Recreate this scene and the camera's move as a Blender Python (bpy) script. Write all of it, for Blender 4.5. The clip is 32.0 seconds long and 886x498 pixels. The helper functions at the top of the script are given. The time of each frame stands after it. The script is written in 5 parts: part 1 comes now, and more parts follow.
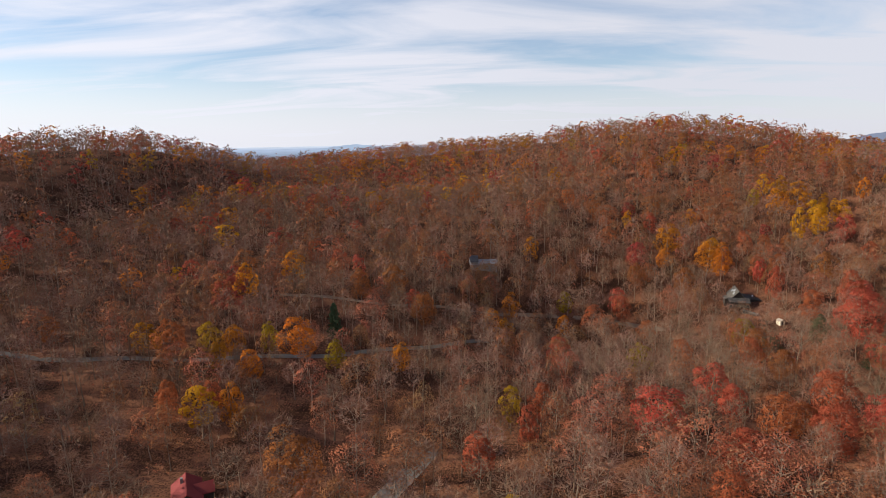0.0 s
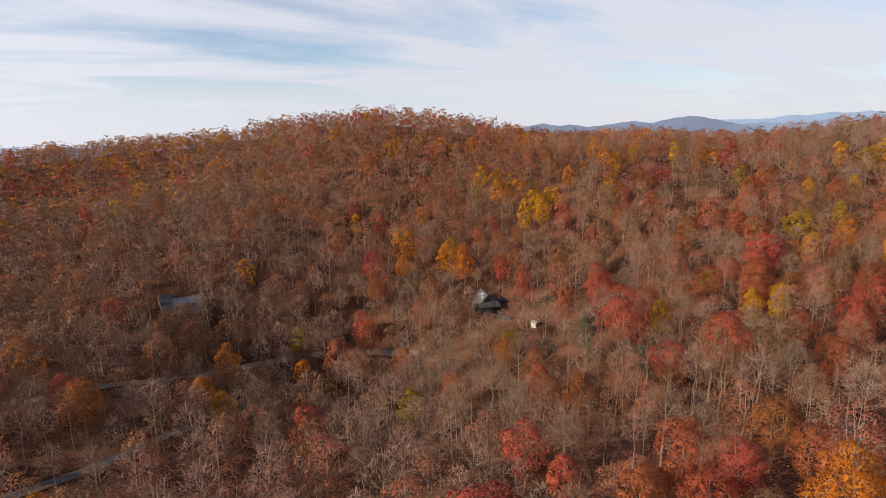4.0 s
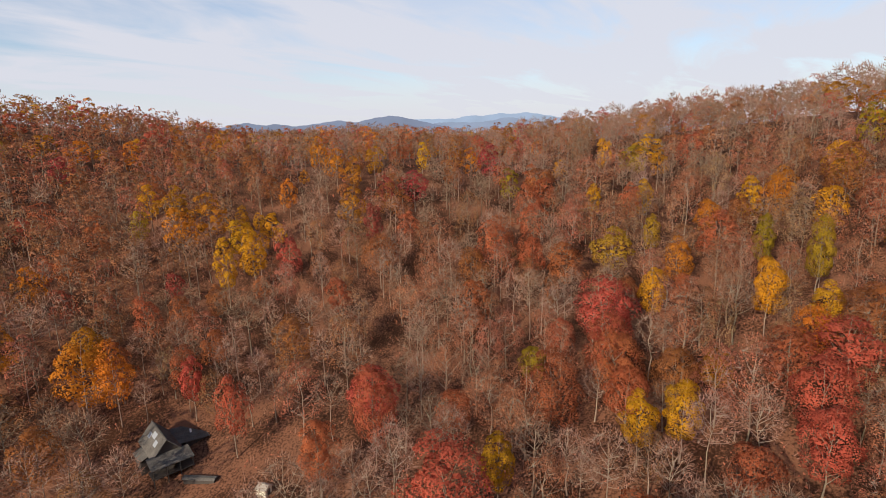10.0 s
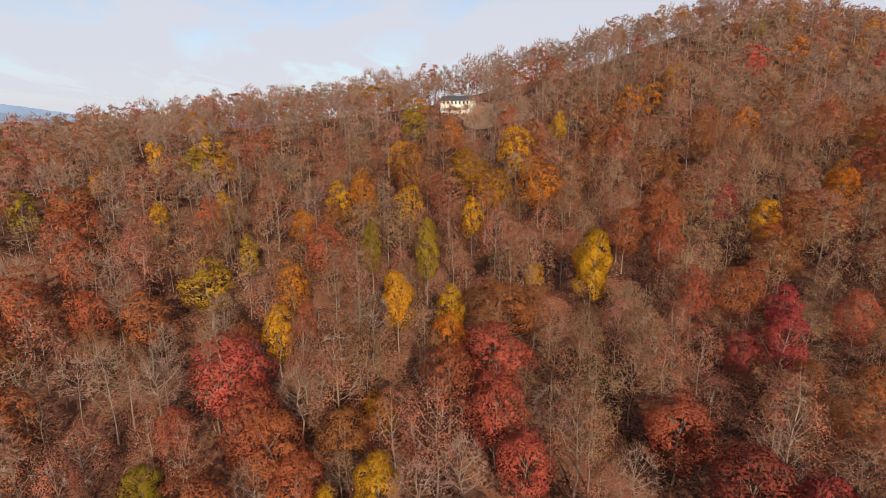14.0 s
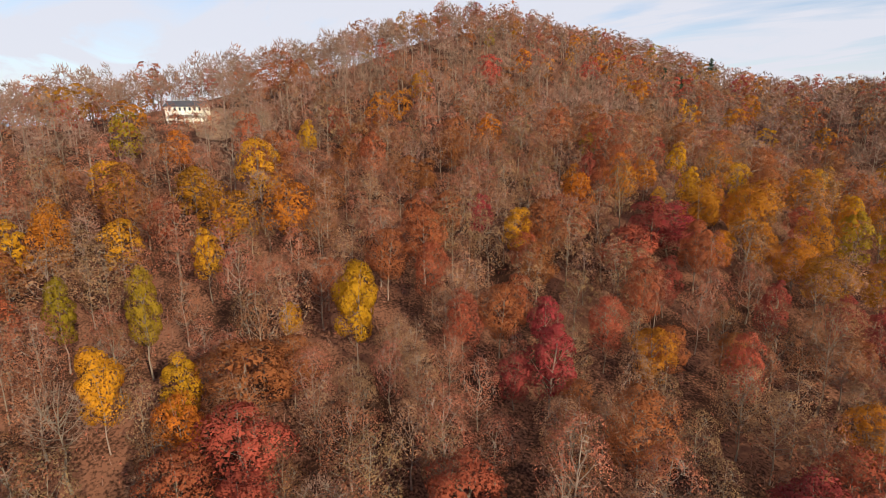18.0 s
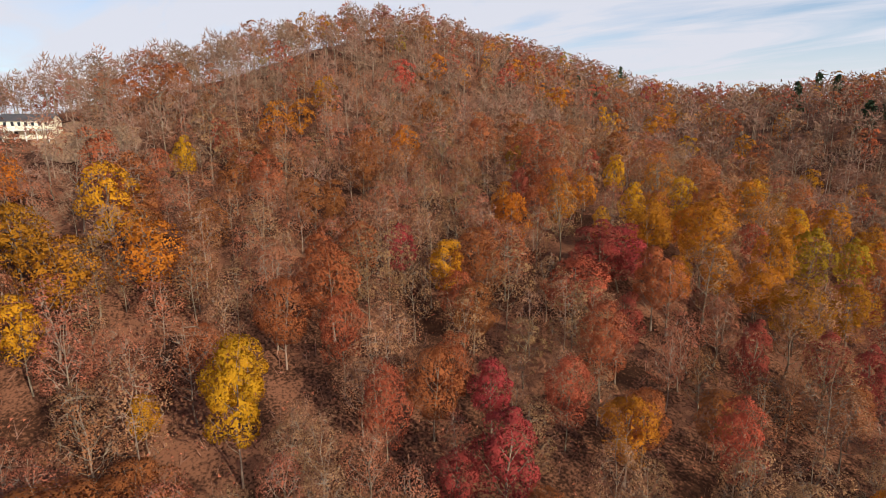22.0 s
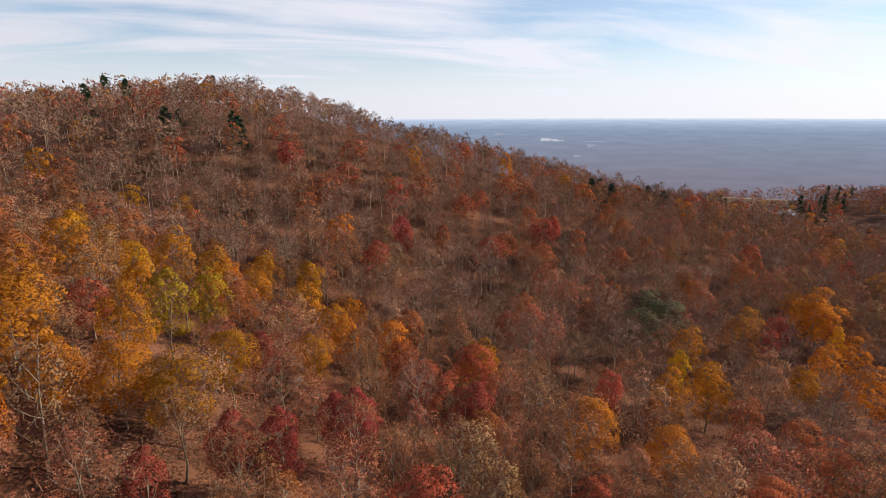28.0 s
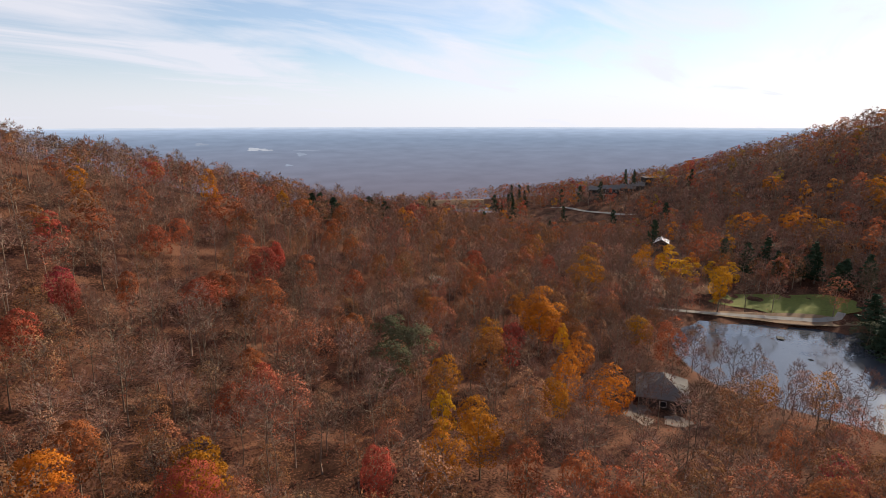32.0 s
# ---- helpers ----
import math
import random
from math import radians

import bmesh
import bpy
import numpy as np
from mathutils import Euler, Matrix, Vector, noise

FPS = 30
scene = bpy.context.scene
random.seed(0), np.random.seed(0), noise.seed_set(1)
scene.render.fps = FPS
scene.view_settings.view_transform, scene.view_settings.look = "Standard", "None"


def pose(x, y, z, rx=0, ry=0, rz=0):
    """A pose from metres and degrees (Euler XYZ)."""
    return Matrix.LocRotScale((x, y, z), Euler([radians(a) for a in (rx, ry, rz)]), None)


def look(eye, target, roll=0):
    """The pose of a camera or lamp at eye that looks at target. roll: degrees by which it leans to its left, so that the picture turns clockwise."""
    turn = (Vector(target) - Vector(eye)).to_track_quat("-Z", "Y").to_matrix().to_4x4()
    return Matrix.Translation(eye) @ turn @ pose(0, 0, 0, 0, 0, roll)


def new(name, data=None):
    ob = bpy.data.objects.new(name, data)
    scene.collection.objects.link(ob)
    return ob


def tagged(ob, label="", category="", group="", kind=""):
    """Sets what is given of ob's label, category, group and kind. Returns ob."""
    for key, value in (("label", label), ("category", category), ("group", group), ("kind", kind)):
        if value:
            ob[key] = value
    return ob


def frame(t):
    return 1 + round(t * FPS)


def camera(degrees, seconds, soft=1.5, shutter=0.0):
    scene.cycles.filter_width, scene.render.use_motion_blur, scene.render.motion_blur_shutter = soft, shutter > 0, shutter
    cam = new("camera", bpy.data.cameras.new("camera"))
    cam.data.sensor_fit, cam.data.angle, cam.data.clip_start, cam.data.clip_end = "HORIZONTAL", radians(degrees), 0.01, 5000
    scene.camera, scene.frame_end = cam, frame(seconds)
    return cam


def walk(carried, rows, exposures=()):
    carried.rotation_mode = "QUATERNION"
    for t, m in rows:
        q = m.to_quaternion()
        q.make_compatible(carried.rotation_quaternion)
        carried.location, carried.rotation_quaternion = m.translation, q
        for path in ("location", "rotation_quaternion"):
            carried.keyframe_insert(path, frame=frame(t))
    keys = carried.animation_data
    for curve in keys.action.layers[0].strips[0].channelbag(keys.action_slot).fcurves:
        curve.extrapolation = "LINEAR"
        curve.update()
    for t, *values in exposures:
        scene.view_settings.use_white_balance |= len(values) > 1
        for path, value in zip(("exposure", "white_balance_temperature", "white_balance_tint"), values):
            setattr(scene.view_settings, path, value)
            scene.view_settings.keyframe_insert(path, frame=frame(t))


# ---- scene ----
cam = camera(77.03, 32.0, soft=0.75)
PATH = [  # seconds, x, y, z, heading, pitch, lean
    (0.0, 10.54, -0.41, 2.31, 2.66, -11.46, 0.88),
    (0.5, 9.40, 5.40, 2.06, 0.43, -11.54, 0.91),
    (1.0, 8.75, 11.70, 1.79, -2.41, -11.60, 0.93),
    (1.5, 8.54, 18.36, 1.66, -5.44, -11.71, 0.93),
    (2.0, 8.71, 25.36, 1.67, -7.30, -11.86, 0.95),
    (2.5, 9.30, 32.17, 1.60, -8.17, -11.89, 0.98),
    (3.0, 10.51, 39.15, 1.47, -9.70, -11.95, 1.08),
    (3.5, 12.37, 46.65, 0.96, -19.52, -12.18, 1.34),
    (5.5, 25.63, 77.95, -2.06, -36.94, -12.60, 1.59),
    (6.0, 29.30, 84.75, -2.36, -44.07, -12.83, 1.66),
    (6.5, 33.50, 90.92, -2.41, -51.86, -13.03, 1.66),
    (7.0, 38.28, 96.56, -2.27, -54.71, -13.13, 1.68),
    (7.5, 43.47, 101.50, -2.20, -55.42, -13.07, 1.75),
    (8.0, 49.06, 106.22, -2.07, -55.66, -13.04, 1.80),
    (8.5, 54.70, 111.10, -1.93, -55.79, -13.04, 1.75),
    (9.0, 60.36, 116.26, -1.75, -55.97, -13.12, 1.66),
    (9.5, 66.04, 121.28, -1.80, -56.09, -13.09, 1.56),
    (10.0, 71.38, 126.07, -1.61, -56.18, -13.12, 1.46),
    (10.5, 76.07, 130.16, -1.29, -56.20, -13.25, 1.39),
    (11.0, 79.95, 133.55, -0.94, -56.26, -13.36, 1.36),
    (11.5, 83.53, 136.28, -0.75, -58.88, -13.50, 1.36),
    (12.0, 86.61, 138.52, -0.78, -64.97, -13.65, 1.43),
    (12.5, 89.20, 140.29, -1.30, -73.51, -13.51, 1.41),
    (13.0, 91.70, 141.85, -0.93, -82.12, -13.98, 1.09),
    (13.5, 93.97, 143.06, -0.62, -91.77, -14.16, 0.70),
    (14.0, 96.55, 144.16, -0.37, -102.01, -14.30, 0.36),
    (14.5, 99.02, 144.82, -0.13, -110.03, -14.36, 0.10),
    (15.0, 101.53, 144.81, 0.05, -116.81, -14.42, -0.07),
    (15.5, 103.64, 144.10, 0.28, -121.92, -14.39, -0.07),
    (17.5, 109.72, 136.00, 1.37, -125.92, -14.36, 0.12),
    (18.0, 111.48, 134.34, 1.44, -125.92, -14.27, 0.29),
    (18.5, 113.48, 132.51, 1.47, -125.84, -14.12, 0.39),
    (19.0, 115.67, 130.53, 1.54, -124.69, -13.98, 0.49),
    (19.5, 118.04, 128.57, 1.75, -122.95, -13.86, 0.58),
    (20.0, 120.44, 126.62, 1.84, -121.14, -13.74, 0.68),
    (20.5, 122.94, 124.72, 1.90, -119.36, -13.59, 0.75),
    (21.0, 125.60, 122.89, 1.98, -119.33, -13.47, 0.80),
    (21.5, 128.20, 120.88, 2.04, -123.64, -13.42, 0.83),
    (22.0, 130.63, 118.88, 2.00, -134.62, -13.51, 0.83),
    (22.5, 133.12, 116.95, 2.03, -146.05, -13.63, 0.85),
    (23.0, 135.84, 114.81, 2.06, -151.42, -13.65, 0.83),
    (23.5, 138.21, 112.25, 2.08, -157.34, -13.74, 0.73),
    (24.0, 139.86, 109.54, 2.13, -163.72, -13.77, 0.70),
    (24.5, 141.17, 106.64, 2.21, -169.49, -13.86, 0.73),
    (25.0, 142.57, 103.57, 2.27, -175.00, -13.86, 0.70),
    (25.5, 143.44, 100.23, 2.29, -180.07, -13.92, 0.66),
    (26.0, 144.01, 96.86, 2.41, -184.59, -13.89, 0.63),
    (26.5, 143.83, 93.59, 2.42, -188.52, -13.86, 0.46),
    (28.5, 139.36, 80.32, 3.80, -200.65, -13.94, 0.10),
    (29.0, 137.80, 76.87, 3.82, -202.38, -13.85, -0.07),
    (29.5, 136.16, 73.57, 3.81, -202.91, -13.77, -0.00),
    (30.0, 134.50, 70.30, 3.77, -204.67, -13.59, 0.07),
    (30.5, 132.74, 67.02, 3.75, -208.39, -13.48, 0.07),
    (31.0, 130.87, 63.71, 3.71, -214.95, -13.39, 0.10),
    (31.5, 129.05, 60.74, 3.58, -221.24, -13.22, 0.15),
    (32.0, 127.32, 57.89, 3.48, -227.00, -13.15, -0.00),
]
walk(cam, [(t, pose(x, y, z, 90 + pitch, lean, yaw)) for t, x, y, z, yaw, pitch, lean in PATH],
     [(0.0, 0.0), (7.0, 0.0), (9.0, -0.04), (12.0, -0.02), (13.3, -0.08), (14.2, -0.08), (15.5, 0.0), (20.0, 0.08), (22.0, 0.02), (24.0, 0.06), (27.0, 0.04), (30.0, -0.03), (32.0, -0.05)])

# ---- light ----
SUN_AZ, SUN_EL = 271.0, 23.5   # compass bearing from +y towards +x, and height, in degrees
world = bpy.data.worlds.new("world")
scene.world = world
world.use_nodes = True
wn, wl = world.node_tree.nodes, world.node_tree.links
wn.clear()


def wnode(kind, **values):
    n = wn.new(kind)
    for k, v in values.items():
        n.inputs[k].default_value = v
    return n


sky = wn.new("ShaderNodeTexSky")
sky.sky_type, sky.sun_disc = "NISHITA", False
sky.sun_elevation, sky.sun_rotation = radians(SUN_EL), radians(SUN_AZ)
sky.altitude, sky.air_density, sky.dust_density, sky.ozone_density = 600, 1.0, 0.4, 3.5
coord = wn.new("ShaderNodeTexCoord")
split = wn.new("ShaderNodeSeparateXYZ")
wl.new(coord.outputs["Generated"], split.inputs[0])
# thin cirrus: noise laid on a flat sheet high above, drawn out into streaks
lift = wn.new("ShaderNodeMath")
lift.operation, lift.inputs[1].default_value = "ADD", 0.12
wl.new(split.outputs["Z"], lift.inputs[0])
over = wn.new("ShaderNodeVectorMath")
over.operation = "DIVIDE"
wl.new(coord.outputs["Generated"], over.inputs[0])
wl.new(lift.outputs[0], over.inputs[1])
place = wn.new("ShaderNodeMapping")
place.inputs["Rotation"].default_value = (0, 0, radians(38))
place.inputs["Scale"].default_value = (0.6, 1.5, 0.0)
place.inputs["Location"].default_value = (3.1, 1.3, 0)
wl.new(over.outputs[0], place.inputs["Vector"])
streak = wnode("ShaderNodeTexNoise", Scale=0.9, Detail=7.0, Roughness=0.55, Distortion=0.6)
wl.new(place.outputs[0], streak.inputs["Vector"])
veil = wn.new("ShaderNodeMath")        # the veil of cloud is closed in the east, broken in the west
veil.operation, veil.inputs[1].default_value, veil.inputs[2].default_value = "MULTIPLY_ADD", 0.085, 0.0
wl.new(split.outputs["X"], veil.inputs[0])
wl.new(streak.outputs["Fac"], veil.inputs[2])
cover = wn.new("ShaderNodeMapRange")
cover.inputs["From Min"].default_value, cover.inputs["From Max"].default_value = 0.345, 0.58
cover.inputs["To Min"].default_value, cover.inputs["To Max"].default_value = 0.25, 0.95
wl.new(veil.outputs[0], cover.inputs["Value"])
thin = wn.new("ShaderNodeMapRange")    # seen slantwise the veil is thick, straight up it is thin
thin.interpolation_type = "SMOOTHSTEP"
thin.inputs["From Min"].default_value, thin.inputs["From Max"].default_value = 0.12, 0.75
thin.inputs["To Min"].default_value, thin.inputs["To Max"].default_value = 1.0, 0.12
wl.new(split.outputs["Z"], thin.inputs["Value"])
dense = wn.new("ShaderNodeMath")
dense.operation = "MULTIPLY"
wl.new(cover.outputs[0], dense.inputs[0])
wl.new(thin.outputs[0], dense.inputs[1])
cloud = wnode("ShaderNodeBackground", Color=(0.83, 0.84, 0.93, 1), Strength=0.9)
glare = wn.new("ShaderNodeMapRange")   # the veil is brighter towards the sun
glare.inputs["From Min"].default_value, glare.inputs["From Max"].default_value = 0.3, -0.8
glare.inputs["To Min"].default_value, glare.inputs["To Max"].default_value = 0.89, 1.12
wl.new(split.outputs["X"], glare.inputs["Value"])
wl.new(glare.outputs[0], cloud.inputs["Strength"])
clear = wnode("ShaderNodeBackground", Strength=0.135)
wl.new(sky.outputs[0], clear.inputs["Color"])
mixed = wn.new("ShaderNodeMixShader")
low_ = wn.new("ShaderNodeMapRange")   # white haze along the horizon
low_.interpolation_type = "SMOOTHSTEP"
low_.inputs["From Min"].default_value, low_.inputs["From Max"].default_value = 0.0, 0.17
low_.inputs["To Min"].default_value, low_.inputs["To Max"].default_value = 0.9, 0.0
wl.new(split.outputs["Z"], low_.inputs["Value"])
hazy = wn.new("ShaderNodeMath")
hazy.operation = "MAXIMUM"
wl.new(dense.outputs[0], hazy.inputs[0])
wl.new(low_.outputs[0], hazy.inputs[1])
wl.new(hazy.outputs[0], mixed.inputs[0])
wl.new(clear.outputs[0], mixed.inputs[1])
wl.new(cloud.outputs[0], mixed.inputs[2])
wout = wn.new("ShaderNodeOutputWorld")
wl.new(mixed.outputs[0], wout.inputs["Surface"])

sun_data = bpy.data.lights.new("sun", "SUN")
sun_data.energy, sun_data.angle, sun_data.color = 5.5, radians(0.8), (1.0, 0.91, 0.77)
sun = new("sun", sun_data)
sun.matrix_world = look((math.sin(radians(SUN_AZ)) * 500, math.cos(radians(SUN_AZ)) * 500, 500 * math.tan(radians(SUN_EL))), (0, 0, 0))


# ---- materials ----
def material(name, color, rough=0.85, spread=0.25, scale=3.0, fine=30.0, bump=0.0, through_light=0.0, tone=0.0, metal=0.0, coords="Object", gloss=0.25, contrast=1.0):
    """A surface whose colour wanders at two scales; tone: how far it varies from thing to thing."""
    m = bpy.data.materials.new(name)
    m.use_nodes = True
    n, l = m.node_tree.nodes, m.node_tree.links
    n.clear()
    out = n.new("ShaderNodeOutputMaterial")
    b = n.new("ShaderNodeBsdfPrincipled")
    b.inputs["Roughness"].default_value, b.inputs["Metallic"].default_value = rough, metal
    b.inputs["Specular IOR Level"].default_value = gloss
    tc = n.new("ShaderNodeTexCoord")
    big = n.new("ShaderNodeTexNoise")
    big.inputs["Scale"].default_value, big.inputs["Detail"].default_value = scale, 3
    small = n.new("ShaderNodeTexNoise")
    small.inputs["Scale"].default_value, small.inputs["Detail"].default_value = fine, 2
    l.new(tc.outputs[coords], big.inputs["Vector"])
    l.new(tc.outputs[coords], small.inputs["Vector"])
    add = n.new("ShaderNodeMath")
    add.operation = "ADD"
    l.new(big.outputs["Fac"], add.inputs[0])
    l.new(small.outputs["Fac"], add.inputs[1])
    value = n.new("ShaderNodeMapRange")
    value.inputs["From Min"].default_value, value.inputs["From Max"].default_value = 1 - 0.4 / contrast, 1 + 0.4 / contrast
    value.inputs["To Min"].default_value, value.inputs["To Max"].default_value = 1 - spread, 1 + spread
    l.new(add.outputs[0], value.inputs["Value"])
    hsv = n.new("ShaderNodeHueSaturation")
    hsv.inputs["Color"].default_value = (*color, 1)
    l.new(value.outputs[0], hsv.inputs["Value"])
    if tone:
        info = n.new("ShaderNodeObjectInfo")
        attr = n.new("ShaderNodeAttribute")
        attr.attribute_name = "tone"
        own = n.new("ShaderNodeMath")
        own.operation = "ADD"
        l.new(info.outputs["Random"], own.inputs[0])
        l.new(attr.outputs["Fac"], own.inputs[1])
        wrap = n.new("ShaderNodeMath")
        wrap.operation = "FRACT"
        l.new(own.outputs[0], wrap.inputs[0])
        hue = n.new("ShaderNodeMapRange")
        hue.inputs["To Min"].default_value, hue.inputs["To Max"].default_value = 0.5 - tone * 0.015, 0.5 + tone * 0.06
        l.new(wrap.outputs[0], hue.inputs["Value"])
        l.new(hue.outputs[0], hsv.inputs["Hue"])
        geo = n.new("ShaderNodeNewGeometry")
        leaf = n.new("ShaderNodeMapRange")
        leaf.inputs["To Min"].default_value, leaf.inputs["To Max"].default_value = 1 - tone * 0.3, 1 + tone * 0.3
        l.new(geo.outputs["Random Per Island"], leaf.inputs["Value"])
        both = n.new("ShaderNodeMath")
        both.operation = "MULTIPLY"
        l.new(value.outputs[0], both.inputs[0])
        l.new(leaf.outputs[0], both.inputs[1])
        each = n.new("ShaderNodeMapRange")
        each.inputs["To Min"].default_value, each.inputs["To Max"].default_value = 1 + tone * 0.7, 1 - tone * 0.7
        l.new(wrap.outputs[0], each.inputs["Value"])
        all3 = n.new("ShaderNodeMath")
        all3.operation = "MULTIPLY"
        l.new(both.outputs[0], all3.inputs[0])
        l.new(each.outputs[0], all3.inputs[1])
        l.new(all3.outputs[0], hsv.inputs["Value"])
    l.new(hsv.outputs[0], b.inputs["Base Color"])
    if bump:
        bp = n.new("ShaderNodeBump")
        bp.inputs["Strength"].default_value, bp.inputs["Distance"].default_value = bump, 0.1
        l.new(small.outputs["Fac"], bp.inputs["Height"])
        l.new(bp.outputs[0], b.inputs["Normal"])
    if through_light:
        tr = n.new("ShaderNodeBsdfTranslucent")
        l.new(hsv.outputs[0], tr.inputs["Color"])
        mx = n.new("ShaderNodeMixShader")
        mx.inputs[0].default_value = through_light
        l.new(b.outputs[0], mx.inputs[1])
        l.new(tr.outputs[0], mx.inputs[2])
        l.new(mx.outputs[0], out.inputs["Surface"])
    else:
        l.new(b.outputs[0], out.inputs["Surface"])
    return m


BARK = material("bark", (0.26, 0.182, 0.13), 0.9, 0.35, 0.6, 9.0, 0.3, tone=0.3, gloss=0.05)
TWIG = material("twigs", (0.265, 0.142, 0.098), 0.9, 0.2, 0.2, 3.0, tone=0.3, gloss=0.05)
LEAF = {
    "russet": material("russet_leaves", (0.36, 0.125, 0.068), 0.85, 0.25, 0.3, 4.0, through_light=0.26, tone=0.4, gloss=0.03),
    "tan": material("tan_leaves", (0.36, 0.18, 0.095), 0.85, 0.25, 0.3, 4.0, through_light=0.26, tone=0.3, gloss=0.03),
    "red": material("red_leaves", (0.4, 0.08, 0.048), 0.85, 0.25, 0.3, 4.0, through_light=0.26, tone=0.3, gloss=0.03),
    "crimson": material("crimson_leaves", (0.33, 0.05, 0.046), 0.85, 0.25, 0.3, 4.0, through_light=0.26, tone=0.25, gloss=0.03),
    "orange_red": material("orange_red_leaves", (0.38, 0.11, 0.044), 0.85, 0.25, 0.3, 4.0, through_light=0.34, tone=0.3, gloss=0.03),
    "orange": material("orange_leaves", (0.5, 0.165, 0.02), 0.85, 0.25, 0.3, 4.0, through_light=0.34, tone=0.3, gloss=0.03),
    "yellow": material("yellow_leaves", (0.6, 0.275, 0.018), 0.85, 0.2, 0.3, 4.0, through_light=0.34, tone=0.16, gloss=0.03),
    "olive": material("olive_leaves", (0.36, 0.21, 0.02), 0.85, 0.2, 0.3, 4.0, through_light=0.34, tone=0.25, gloss=0.03),
    "green": material("dull_green_leaves", (0.13, 0.12, 0.065), 0.85, 0.2, 0.3, 4.0, through_light=0.26, tone=0.25, gloss=0.03),
    "pine": material("pine_needles", (0.055, 0.078, 0.04), 0.7, 0.3, 0.3, 4.0, tone=0.3, gloss=0.03),
}
LITTER = material("leaf_litter", (0.142, 0.062, 0.034), 0.95, 0.6, 0.09, 2.2, 0.8, contrast=3.0, gloss=0.05)
ASPHALT = material("worn_asphalt", (0.18, 0.155, 0.13), 0.9, 0.25, 0.3, 6.0, 0.2)
GRAVEL = material("pale_gravel", (0.4, 0.34, 0.27), 0.95, 0.2, 0.3, 6.0, 0.2)
DIRT = material("packed_dirt", (0.22, 0.155, 0.11), 0.95, 0.4, 0.25, 3.0, 0.4)
GRASS = material("mown_grass", (0.22, 0.215, 0.045), 0.95, 0.35, 0.06, 1.5, 0.3)
DRYGRASS = material("dry_grass", (0.34, 0.2, 0.105), 0.95, 0.35, 0.08, 2.0, 0.3)
WATER = material("pond_water", (0.1, 0.097, 0.1), 0.06, 0.1, 0.1, 1.0, 0.02, gloss=1.0)


# ---- the land ----
HILLS = []


def add_hill(x, y, height, across, along, turn):
    HILLS.append((x, y, height, across, along, turn))


add_hill(176, 489, 55.8, 91, 104, 0.02)  # north hill
add_hill(382, 153, 62.7, 148, 119, 0.84)  # house ridge
add_hill(402, -96, 102.6, 77, 123, 0.51)  # east shoulder
add_hill(488, -328, 126.5, 162, 119, 0.19)  # east summit
add_hill(163, -334, 84.3, 108, 122, 0.06)  # south hill
add_hill(-18, 668, 57.2, 185, 89, -0.10)  # far north ridge
add_hill(446, 503, 45.5, 151, 155, 0.04)  # north east ridge
add_hill(203, -30, 26.8, 50, 42, 0.03)  # near spur
add_hill(-487, -286, 21.7, 145, 212, 0.25)  # lodge hill
add_hill(-566, 99, 118.8, 220, 178, -0.15)  # west hill
add_hill(-28, -215, 44.3, 137, 102, 0.08)  # south west slope
add_hill(31, 354, 27.0, 102, 95, -0.08)  # north foot
add_hill(246, 294, 28.7, 52, 57, 0.35)  # east saddle
add_hill(-271, 429, 81.4, 125, 135, -0.01)  # north west ridge
add_hill(206, -164, 32.0, 112, 67, 0.06)  # south saddle
add_hill(109, 56, 24.9, 99, 80, 0.28)  # middle rise
add_hill(-192, 345, -14.0, 34, 99, -0.36)  # ravine behind the western spur
add_hill(-255, -185, -17.0, 60, 95, 0.58)  # hollow below the lodge
add_hill(255, 456, 7.6, 68, 51, -0.00)  # north shoulder
add_hill(330, 333, -0.8, 63, 58, 0.00)  # east saddle foot
add_hill(63, 228, -18.0, 35, 44, -0.00)  # hollow
add_hill(-64, 205, 8.4, 62, 52, -0.00)  # road bank
add_hill(61, 570, 10.3, 75, 48, 0.07)  # north crest
add_hill(250, -249, -6.4, 88, 80, 0.00)  # south east saddle


def smooth(v, a, b):
    u = np.clip((v - a) / (b - a), 0, 1)
    return u * u * (3 - 2 * u)


POND = (-98.0, 28.0, 46.0, 46.0, -80.6)       # middle, half sizes, water level
DAM = (-126.5, 11.5, -0.866, -0.5)           # a point of the dam's waterline, and its way out
FARPOND = (-360.0, -347.0, 22.0, 34.0, -97.5)


def ground_z(x, y):
    x, y = np.asarray(x, float), np.asarray(y, float)
    h = -96.4 + 0.0276 * x + 0.0261 * y
    for cx, cy, a, sx, sy, th in HILLS:
        c, s = math.cos(th), math.sin(th)
        u, v = ((x - cx) * c + (y - cy) * s) / sx, (-(x - cx) * s + (y - cy) * c) / sy
        h = h + a * np.exp(-(u * u + v * v) / 2)
    h = h + 1.2 * np.sin(x * 0.043 + 1.3 * np.sin(y * 0.031)) * np.cos(y * 0.037 + 0.6) + 0.5 * np.sin(x * 0.13 + y * 0.09)
    for cx, cy, rx, ry, level in (POND, FARPOND):
        r = np.hypot((x - cx) / rx, (y - cy) / ry)
        if level == POND[4]:
            r = np.maximum(r, 1 + ((x - DAM[0]) * DAM[2] + (y - DAM[1]) * DAM[3]) / 14)
        k = smooth(r, 1.9, 1.15)
        h = h * (1 - k) + (level + 1.2) * k
        k = smooth(r, 1.12, 0.9)
        h = h * (1 - k) + (level - 1.5) * k
    r = np.hypot(x - 80, y - 80)
    k = smooth(r, 690, 980)
    return h * (1 - k) - 290 * k


